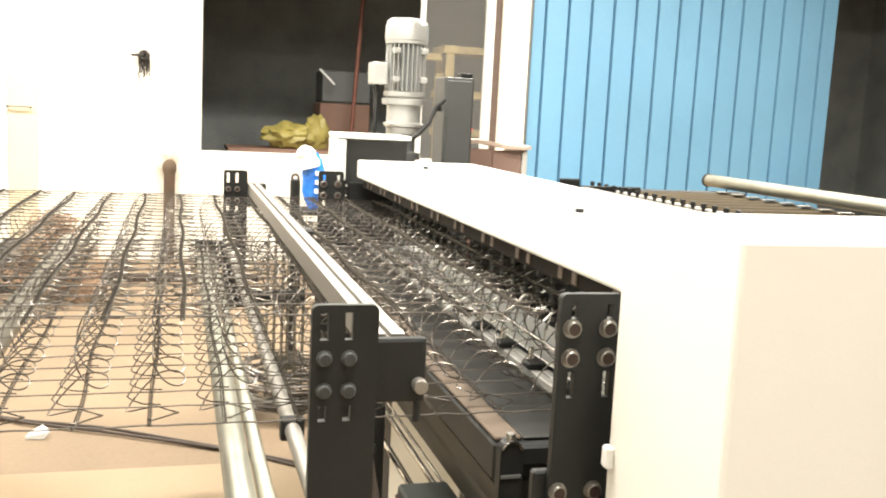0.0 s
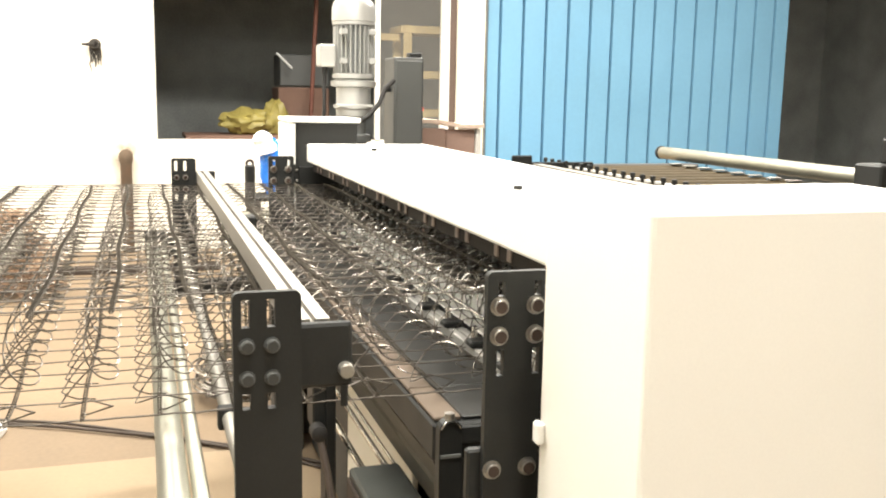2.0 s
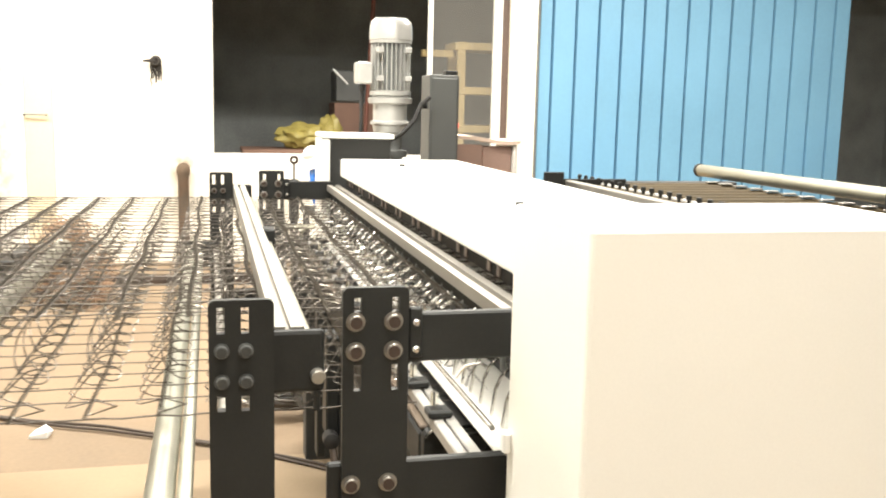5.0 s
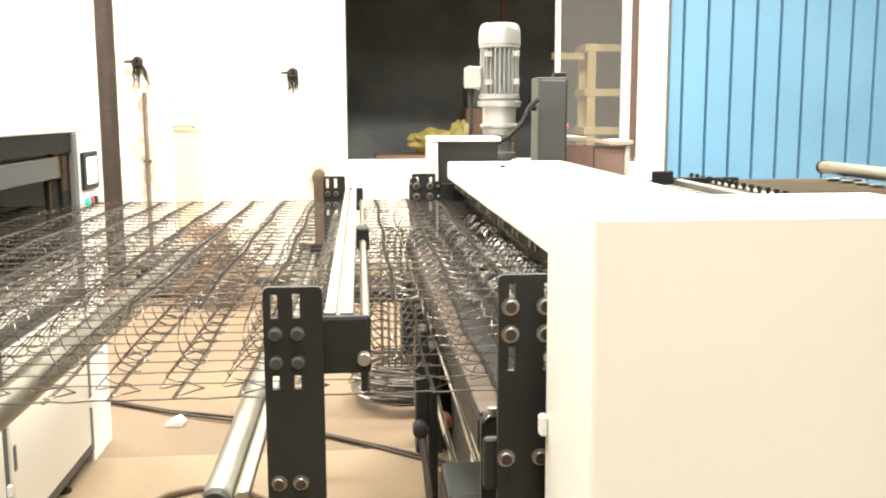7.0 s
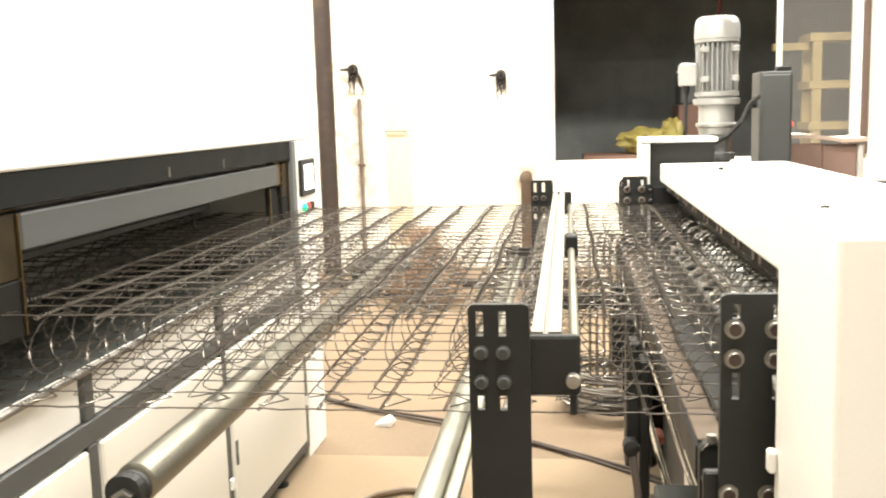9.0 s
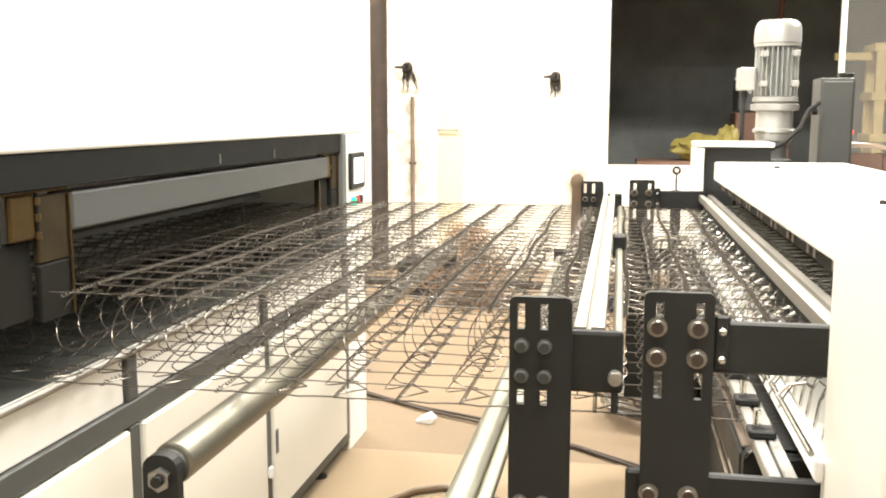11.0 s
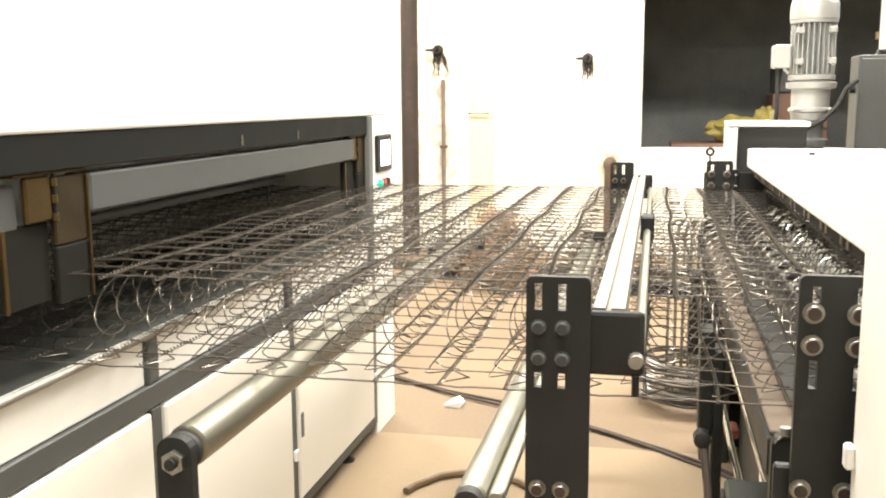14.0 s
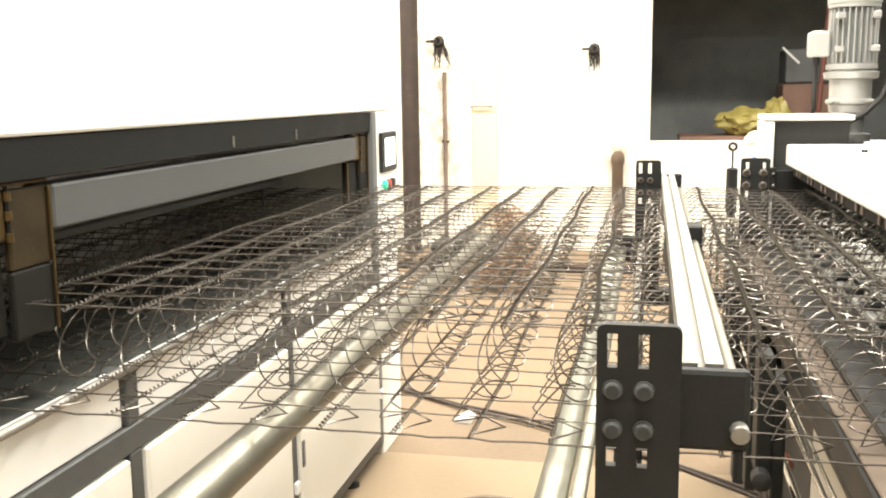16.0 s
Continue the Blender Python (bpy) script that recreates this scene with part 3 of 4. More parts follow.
def spring_unit():
    root = thing("spring_unit", 0, 0, LOW, "bare steel mattress spring unit being assembled between the machines", "spring unit")
    bm = B()
    wire(bm, spring_points(False), 0.0013, 5)
    coil = to_mesh("coil_spring", bm, M_WIRE, True)
    bm = B()
    wire(bm, spring_points(True), 0.0014, 5)
    end_coil = to_mesh("coil_spring", bm, M_WIRE, True)
    y0, y1 = Y_FIRST - STEP / 2 - 0.01, Y_FIRST + (N_ALONG - 0.5) * STEP + 0.01
    turns, per = int((y1 - y0) / 0.0125), 6
    heli = []
    for v in range(5):
        bm = B()
        pts = []
        for k in range(turns * per + 1):
            y = y0 + (y1 - y0) * k / (turns * per)
            sway = 0.005 * noise.noise(Vector((y * 3.1, v * 7.3, 0))) + 0.003 * math.sin(y * 9 + v)
            lift = 0.005 * noise.noise(Vector((y * 2.7, v * 3.1, 9)))
            pts.append((sway + 0.0033 * math.cos(k * math.tau / per), y, lift + 0.0033 * math.sin(k * math.tau / per)))
        wire(bm, pts, 0.0012, 3)
        heli.append(to_mesh("helical_wire", bm, M_HELI, True))
    rows = [0.008 + 2 * PITCH - STAGGER + PITCH * k for k in range(-10, 9)]
    rnd = random.Random(7)
    slots = []
    for i, x in enumerate(rows):
        for z in (TOP, LOW):
            ob = new("helical_wire", heli[rnd.randrange(5)])
            ob.parent = root
            ob.location = (x + (STAGGER if z == TOP else 0.0), 0.0, z - LOW)
            ob.matrix_parent_inverse = pose(0, 0, 0)
            ob.scale = (1.1, 1, 1.1) if z == TOP else (0.95, 1, 0.95)
        for j in range(N_ALONG):
            slots.append((x, Y_FIRST + 0.014 + j * STEP))
    near = [s for s in slots if s[0] > -0.85 and s[1] < 2.9][:300]
    rest = [s for s in slots if s not in near]
    for x, y in near:
        ob = new("coil_spring", end_coil if y < Y_FIRST + 0.03 else coil)
        ob.parent = root
        ob.location = (x + rnd.uniform(-0.002, 0.002), y + rnd.uniform(-0.002, 0.002), 0)
        ob.rotation_euler = (rnd.uniform(-0.03, 0.03), rnd.uniform(-0.03, 0.03), rnd.uniform(-0.05, 0.05))
    vs = np.array([v.co[:] for v in coil.vertices])
    fs = [tuple(p.vertices) for p in coil.polygons]
    V, F = [], []
    for k, (x, y) in enumerate(rest):
        V.append(vs + np.array([x, y, 0]))
        F += [tuple(i + k * len(vs) for i in f) for f in fs]
    me = bpy.data.meshes.new("spring_rest")
    me.from_pydata(np.concatenate(V).tolist(), [], F)
    me.materials.append(M_WIRE)
    me.shade_smooth()
    ob = tagged(new("spring_rest", me), kind="stuff")
    ob.parent = root
    for j in range(N_ALONG):
        for z, dy in ((LOW, 0.047), (TOP, -0.018)):
            bm = B()
            wire(bm, [(rows[0] + (rows[-1] - rows[0]) * q / 63, Y_FIRST + j * STEP + dy + 0.0025 * noise.noise(Vector((q * 0.7, j * 5.1, z * 40))), z + 0.002 * noise.noise(Vector((q * 0.5, j * 3.3, 7 + z * 40)))) for q in range(64)], 0.0012, 4)
            part("cross_wire", bm, M_CROSS, root)
    for y, z in ((y0 + 0.004, LOW), (y1 - 0.004, LOW), (y1 - 0.004, TOP)):
        bm = B()
        wire(bm, [(rows[0] + (rows[-1] + 0.1 - rows[0]) * k / 72, y + 0.002 * math.sin(k * 1.7), z + 0.001 * math.sin(k * 2.3)) for k in range(73)], 0.0015, 5)
        part("border_wire", bm, M_CROSS, root)
    return root


# ---- guide on the left of the head: posts, rail and air cylinder ----
def guide_post(y, near):
    ob = thing("guide_post", 0.305, y, 0, "black slotted steel post bolted to the guide rail", "machine post", "guide posts")
    x0, x1 = 0.264, 0.345
    holes = [(0.279, 1.052, 0.005, 0.017), (0.309, 1.052, 0.005, 0.017), (0.279, 0.944, 0.005, 0.010), (0.309, 0.944, 0.005, 0.010)]
    part("plate", plate_holes(B(), x0, x1, 0.0 if near else 0.594, 1.078, y, y + 0.012, holes), M_BLACK, ob)
    for x in (0.280, 0.310):
        for z in (1.013, 0.973):
            bolt(ob, x, y, z, 0.008, M_GREY if near else M_BOLT)
        bolt(ob, x, y, 0.799, 0.009)
    yy = y + 0.013
    part("bracket", box(B(), 0.33, yy, 0.95, 0.411, yy + 0.012, 1.034, 0.006, 2), M_BLACK, ob)
    part("bolt", turned(B(), (0.401, yy, 0.974), (0, -1, 0), [(0, 0.0095), (0.014, 0.0095), (0.016, 0.0085), (0.0165, 0.0)], 16), M_ALU, ob, "pale round bolt head", True)
    part("stop_screw", rod(B(), (0.401, yy + 0.004, 0.952), (0.401, yy + 0.004, 0.925), 0.005, 10), M_BLACK, ob)
    if near:
        part("foot", box(B(), 0.25, y - 0.02, 0.0, 0.36, y + 0.06, 0.012, 0.003), M_BLACK, ob)
    else:
        part("cross_bar", box(B(), 0.262, y + 0.013, 0.594, 0.56, y + 0.055, 0.65, 0.003), M_BLACK, ob, "black cross bar to the machine bed")
    return ob


def guide_rail():
    ob = thing("guide_rail", 0.366, 1.0, 1.0, "pale aluminium slotted profile rail along the springs", "rail")
    bm = B()
    y0, y1 = 1.018, 3.238
    prof = [(0.346, 0.998), (0.386, 0.998), (0.386, 1.034), (0.3685, 1.034), (0.3685, 1.026), (0.3615, 1.026), (0.3615, 1.034), (0.346, 1.034)]
    a = [bm.verts.new((x, y0, z)) for x, z in prof]
    b = [bm.verts.new((x, y1, z)) for x, z in prof]
    for k in range(8):
        bm.faces.new((a[k], a[(k + 1) % 8], b[(k + 1) % 8], b[k]))
    bm.faces.new(a), bm.faces.new(list(reversed(b)))
    part("profile", bm, M_ALU, ob)
    part("cylinder_rod", rod(B(), (0.404, 1.03, 0.985), (0.404, 2.1, 0.985), 0.008, 12), M_CHROME, ob, "thin polished cylinder rod", True)
    part("cylinder_rod", rod(B(), (0.404, 2.16, 0.985), (0.404, 3.236, 0.985), 0.007, 12), M_CHROME, ob, "thin polished cylinder rod", True)
    part("clamp", box(B(), 0.388, 2.1, 0.965, 0.42, 2.16, 1.022, 0.004), M_BLACK, ob, "black clamp block")


def feed_rollers():
    ob = thing("feed_roller", 0.2, 0.98, 0.78, "pale steel tube rollers under the spring unit", "roller")
    for x, r, z in ((0.195, 0.021, 0.785), (0.229, 0.011, 0.787)):
        part("tube", turned(B(), (x, 0.966, z), (0, 1, 0), [(0, r * 0.8), (0.004, r), (2.259, r), (2.263, r * 0.8)], 24), M_CHROME, ob, "", True)
    part("end_bar", box(B(), 0.17, 3.2295, 0.74, 0.3, 3.2355, 0.83, 0.002), M_BLACK, ob)
    part("end_cap", rod(B(), (0.195, 0.945, 0.785), (0.195, 0.966, 0.785), 0.019, 18), M_RUBBER, ob, "black end cap", True)
    part("tube", turned(B(), (0.289, 1.01, 0.80), (0, 1, 0), [(0, 0.011), (0.003, 0.013), (2.21, 0.013), (2.213, 0.011)], 16), M_ALU, ob, "thin pale tube", True)
    part("end_cap", box(B(), 0.27, 1.34, 0.782, 0.308, 1.365, 0.818, 0.003), M_BLACK, ob, "black clip")
    part("stand", box(B(), 0.18, 1.02, 0.0, 0.215, 1.032, 0.766, 0.003), M_BLACK, ob)


# ---- carriage of the head (slides along x) ----
def carriage():
    ob = thing("carriage", 0.65, 2.1, 0.8, "black sliding carriage frame with slotted end plates", "machine carriage")
    for y in (1.012, 3.236):
        holes = [(0.613, 1.062, 0.005, 0.010), (0.664, 1.062, 0.005, 0.010), (0.613, 0.962, 0.005, 0.018), (0.664, 0.962, 0.005, 0.018)]
        end = part("end_plate", plate_holes(B(), 0.593, 0.682, 0.28, 1.085, y, y + 0.012, holes), M_BLACK, ob)
        for x in (0.610, 0.661):
            for z in (1.039, 0.999, 0.814):
                bolt(end, x - (0.005 if z < 0.9 else 0.0), y, z, 0.0105)
        arm = part("arm", box(B(), 0.66, y + 0.0125, 0.978, 0.86, y + 0.03, 1.046, 0.003), M_BLACK, ob)
        part("lug", box(B(), 0.6825, y + 0.004, 0.985, 0.702, y + 0.0122, 1.056, 0.003), M_BLACK, arm)
        for z in (1.036, 0.999):
            part("set_screw", turned(B(), (0.692, y + 0.004, z), (0, -1, 0), [(0, 0.005), (0.006, 0.005), (0.008, 0.003), (0.012, 0.003)], 10), M_SHINE, arm, "bright set screw", True)
        part("lower_arm", box(B(), 0.575, y + 0.014, 0.76, 0.86, y + 0.03, 0.838, 0.003), M_BLACK, ob)
    bm = B()
    prof = [(0.835, 1.014), (0.88, 1.014), (0.88, 1.035), (0.864, 1.035), (0.864, 1.027), (0.851, 1.027), (0.851, 1.035), (0.835, 1.035)]
    a = [bm.verts.new((x, 1.045, z)) for x, z in prof]
    b = [bm.verts.new((x, 3.23, z)) for x, z in prof]
    for k in range(8):
        bm.faces.new((a[k], a[(k + 1) % 8], b[(k + 1) % 8], b[k]))
    bm.faces.new(a), bm.faces.new(list(reversed(b)))
    part("cross_rail", bm, M_ALU, ob, "aluminium slotted cross rail")
    part("rail_support", box(B(), 0.85, 1.045, 0.985, 0.876, 3.23, 1.0135, 0.002), M_BRONZE, ob, "dark rail support")
    for ph in (0, 1):
        for k in range(2):
            pts = [(0.893 if (q + ph) % 2 else 0.972, 1.06 + q * 0.0425, 0.996 - 0.012 * k + 0.003 * (q % 3)) for q in range(51)]
            part("lacing_wire", wire(B(), pts, 0.0022, 5), M_SHINE, ob, "bright zigzag lacing wire", True)
    part("tray", box(B(), 0.826, 1.045, 0.822, 0.96, 3.2, 0.826, 0.001), M_WHITE, ob, "white sheet tray")
    for x in (0.764, 0.785):
        part("lower_rail", box(B(), x, 1.045, 0.812, x + 0.017, 3.23, 0.832, 0.002), M_RAIL, ob, "pale lower rail half")
    part("rail_web", box(B(), 0.782, 1.045, 0.812, 0.784, 3.23, 0.818), M_ALU, ob)
    for k in range(12):
        y = 1.2 + k * 0.165
        g = part("gripper", box(B(), 0.756, y, 0.833, 0.796, y + 0.036, 0.846, 0.003), M_BLACK, ob)
        part("gripper_tip", rod(B(), (0.77, y + 0.022, 0.85), (0.77, y + 0.022, 0.872), 0.006, 10), M_POLISH, g, "", True)
    rnd = random.Random(5)
    for k in range(27):
        y = 1.12 + k * 0.0775
        tip = part("lifting_finger", box(B(), 0.848, y, 0.93, 0.856, y + 0.01, 0.992, 0.002), M_GREY2, ob)
        a, b, c = rnd.uniform(-0.012, 0.012), rnd.uniform(-0.014, 0.014), rnd.uniform(-0.01, 0.008)
        bm = B()
        wire(bm, [(0.83, y + 0.004, 0.962 + c), (0.846 + a / 2, y, 0.976 + c), (0.862 + a, y + b, 0.988 + c)], 0.0034, 6)
        part("finger_tip", bm, M_SHINE, tip, "bright zinc finger tip", True)
        bm = B()
        wire(bm, [(0.785, y + 0.03, 0.92 - c), (0.8, y + 0.028, 0.938 - c), (0.818 + a, y + 0.022 - b, 0.945 - c), (0.826 + a, y + 0.02 - b, 0.935)], 0.0028, 6)
        part("gripper_pin", bm, M_SHINE, ob, "bright zinc pin", True)
        bm = B()
        wire(bm, [(0.895, y, 0.985), (0.92 + a, y + 0.018, 0.992), (0.945 + a, y + 0.03 + b, 0.985), (0.965, y + 0.05, 0.96)], 0.003, 6)
        part("gripper_pin", bm, M_SHINE, ob, "bright zinc pin", True)
    part("push_rod", rod(B(), (0.815, 1.05, 0.868), (0.815, 3.2, 0.868), 0.0045, 12), M_SHINE, ob, "bright straight push rod", True)
    bm = B()
    for k in range(14):
        rod(bm, (0.864, 3.14, 0.833 + k * 0.008), (0.864, 3.14, 0.8385 + k * 0.008), 0.009, 10)
    part("spindle", rod(bm, (0.864, 3.14, 0.826), (0.864, 3.14, 0.95), 0.006, 10), M_SHINE, ob, "bright threaded spindle", True)
    rnd = random.Random(3)
    for k in range(34):
        y = 1.1 + k * 0.0625 + rnd.uniform(-0.006, 0.006)
        bm = B()
        wire(bm, [(0.865, y, 0.822), (0.872, y, 0.87), (0.88, y, 0.89), (0.895, y + 0.004, 0.903), (0.908, y + 0.008, 0.9), (0.914, y + 0.01, 0.886)], 0.003, 6)
        part("hook", bm, M_POLISH, ob, "small bright steel hook", True)
    return ob


def latch_pin():
    st = thing("plunger_stand", 0.68, 4.65, 0, "black upright cylinder stand behind the machine", "stand")
    part("body", turned(B(), (0.68, 4.65, 0.74), (0, 0, 1), [(0, 0.026), (0.2, 0.026), (0.205, 0.02), (0.205, 0.008)], 16), M_BLACK, st, "", True)
    part("post", rod(B(), (0.68, 4.65, 0.012), (0.68, 4.65, 0.74), 0.02, 12), M_BLACK, st, "", True)
    part("foot", box(B(), 0.6, 4.57, 0, 0.76, 4.73, 0.012, 0.003), M_BLACK, st)
    ob = thing("plunger", 0.68, 4.65, 0.8, "thin black lifting plunger with a rusty ring head", "machine pin")
    part("stem", rod(B(), (0.68, 4.65, 0.80), (0.68, 4.65, 1.03), 0.005, 10), M_BLACK, ob, "", True)
    bm = B()
    wire(bm, [(0.68 + 0.016 * math.cos(q * math.tau / 16), 4.65, 1.043 + 0.016 * math.sin(q * math.tau / 16)) for q in range(16)], 0.007, 6, True)
    part("ring", bm, M_RUST, ob, "rusty ring head", True)
    return ob


# ---- assembling head on the white frame ----
def press_beam():
    ob = thing("press_beam", 0.94, 2.1, 1.1, "long white press beam over the spring rows", "machine beam")
    part("cover", box(B(), 0.725, 0.974, 1.066, 1.16, 3.22, 1.13, 0.006, 2), M_WHITE, ob)
    for y in (2.815, 1.603):
        part("screw_cap", rod(B(), (0.872, y, 1.129), (0.872, y, 1.138), 0.009, 12), M_BLACK, ob, "small black screw cap", True)
    part("tool_bar", box(B(), 0.745, 1.04, 1.034, 0.80, 3.2, 1.066, 0.002), M_CABLE2, ob, "black tool bar")
    for k in range(20):
        y = 1.09 + (k // 2) * 0.215 + (k % 2) * 0.06
        part("finger", box(B(), 0.741, y, 1.04, 0.7445, y + 0.018, 1.06, 0.001), M_FINGER, ob, "dull brown steel finger")
    return ob


def head_frame():
    ob = thing("head_housing", 0.88, 0.86, 0, "white sheet-metal end housing of the assembling machine", "machine housing")
    part("shell", box(B(), 0.6545, 0.711, 0.02, 1.115, 0.972, 1.2, 0.005, 2), M_SHELL, ob)
    part("plinth", box(B(), 0.68, 0.73, 0.0, 1.09, 0.95, 0.02), M_DARK, ob)
    part("cable_clip", box(B(), 0.643, 0.95, 0.866, 0.6545, 0.968, 0.896, 0.003), M_PAPER, ob, "small white plastic clip")
    fr = thing("machine_bed", 0.9, 2.1, 0, "dark steel bed of the assembling machine", "machine frame")
    part("bed", box(B(), 0.592, 1.236, 0.738, 0.80, 3.3, 0.80, 0.004), M_BLACK, fr)
    part("side_block", box(B(), 0.53, 1.98, 0.53, 0.561, 2.06, 0.78, 0.004), M_BLACK, fr)
    part("side_block", box(B(), 0.53, 2.7, 0.53, 0.561, 2.78, 0.78, 0.004), M_BLACK, fr)
    part("back_plate", box(B(), 1.185, 1.06, 0.2, 1.2, 3.3, 1.02, 0.003), M_DARK, fr)
    for k in range(13):
        y = 1.245 + k * 0.157
        part("bed_plate", box(B(), 0.596, y, 0.801, 0.641, y + 0.153, 0.808, 0.002), M_BELT, fr, "brown bed plate")
        part("bed_plate", box(B(), 0.644, y, 0.801, 0.79, y + 0.153, 0.807, 0.002), M_ZINC, fr, "dull galvanised bed plate")
    part("bed_core", box(B(), 0.82, 1.06, 0.1, 1.04, 3.3, 0.78, 0.003), M_DARK, fr)
    prof = [(0.594, 0.737), (0.652, 0.63), (0.654, 0.615), (0.70, 0.51), (0.73, 0.5), (0.79, 0.5), (0.79, 0.737)]
    bm = B()
    a, b = [bm.verts.new((x, 1.24, z)) for x, z in prof], [bm.verts.new((x, 3.3, z)) for x, z in prof]
    for k in range(7):
        bm.faces.new((a[k], a[(k + 1) % 7], b[(k + 1) % 7], b[k]))
    bm.faces.new(a), bm.faces.new(list(reversed(b)))
    part("side_channel", bm, M_SIDE, fr, "sloping dark green-grey side channel")
    for x, y, z, r in ((0.664, 1.8, 0.495, 0.007), (0.682, 1.8, 0.5, 0.004), (0.608, 1.8, 0.5, 0.008)):
        part("shaft", rod(B(), (x, y, z), (x, 3.3, z), r, 14), M_POLISH, fr, "polished round shaft", True)
    part("gear_box", box(B(), 0.577, 1.6, 0.2, 0.69, 1.80, 0.508, 0.006), M_GREENGREY, fr, "greenish grey gear box")
    part("gear_box_end", box(B(), 0.57, 1.61, 0.25, 0.577, 1.79, 0.49, 0.003), M_RUST, fr, "rusty end plate")
    part("drop_post", box(B(), 0.56, 1.98, 0.3, 0.585, 2.05, 0.737, 0.004), M_BLACK, fr)
    part("drop_post", box(B(), 0.56, 2.45, 0.3, 0.585, 2.52, 0.737, 0.004), M_BLACK, fr)
    part("pivot_plate", plate_holes(B(), 0.595, 0.633, 0.25, 0.812, 1.213, 1.234, [], 0.017), M_BLACK, fr)
    bm = B()
    wire(bm, [(0.614 + 0.0165 * math.cos(q * math.pi / 12), 1.2125, 0.7945 + 0.0165 * math.sin(q * math.pi / 12)) for q in range(1, 12)], 0.0022, 5)
    part("pivot_ring", bm, M_POLISH, fr, "bright worn edge ring", True)
    part("set_screw", rod(B(), (0.614, 1.222, 0.808), (0.614, 1.222, 0.822), 0.008, 12), M_BOLT, fr, "", True)
    part("cover_strip", box(B(), 0.597, 1.2105, 0.752, 0.63, 1.2125, 0.758, 0.0005), M_GREY2, fr)
    part("link", box(B(), 0.632, 1.215, 0.772, 0.70, 1.228, 0.80, 0.002), M_BLACK, fr)
    # cream panel stands in for the lit floor showing under the bed
    part("lit_floor_panel", box(B(), 0.735, 1.85, 0.03, 0.75, 2.56, 0.498, 0.003), M_CREAM, fr, "cream panel for lit floor seen through the gap")
    part("grip", turned(B(), (0.638, 2.3, 0.43), (0, 1, 0), [(0, 0.01), (0.005, 0.015), (0.06, 0.015), (0.065, 0.01)], 14), material("red_plastic_grip", (0.14, 0.035, 0.022), 0.4), fr, "red plastic grip", True)
    part("rear_panel", box(B(), 0.735, 2.565, 0.03, 0.75, 3.19, 0.498, 0.003), M_DARK, fr)
    part("tie_plate", box(B(), 0.655, 1.24, 0.62, 0.72, 1.25, 0.75, 0.003), M_GREY, fr)
    part("leg", box(B(), 0.755, 1.06, 0.0, 0.80, 1.12, 0.735, 0.004), M_DARK, fr)
    part("leg", box(B(), 0.60, 3.2, 0.0, 0.70, 3.3, 0.735, 0.004), M_DARK, fr)
    part("hose_joint", turned(B(), (0.538, 1.93, 0.537), (0, 1, 0), [(0, 0.01), (0.004, 0.019), (0.04, 0.019), (0.044, 0.012)], 14), M_RUBBER, fr, "", True)
    bm = B()
    wire(bm, [(0.54, 1.95, 0.53), (0.55, 1.9, 0.45), (0.56, 1.82, 0.32), (0.55, 1.78, 0.18), (0.48, 1.8, 0.06), (0.36, 1.9, 0.02)], 0.009, 8)
    part("hose", bm, M_CABLE, fr, "", True)


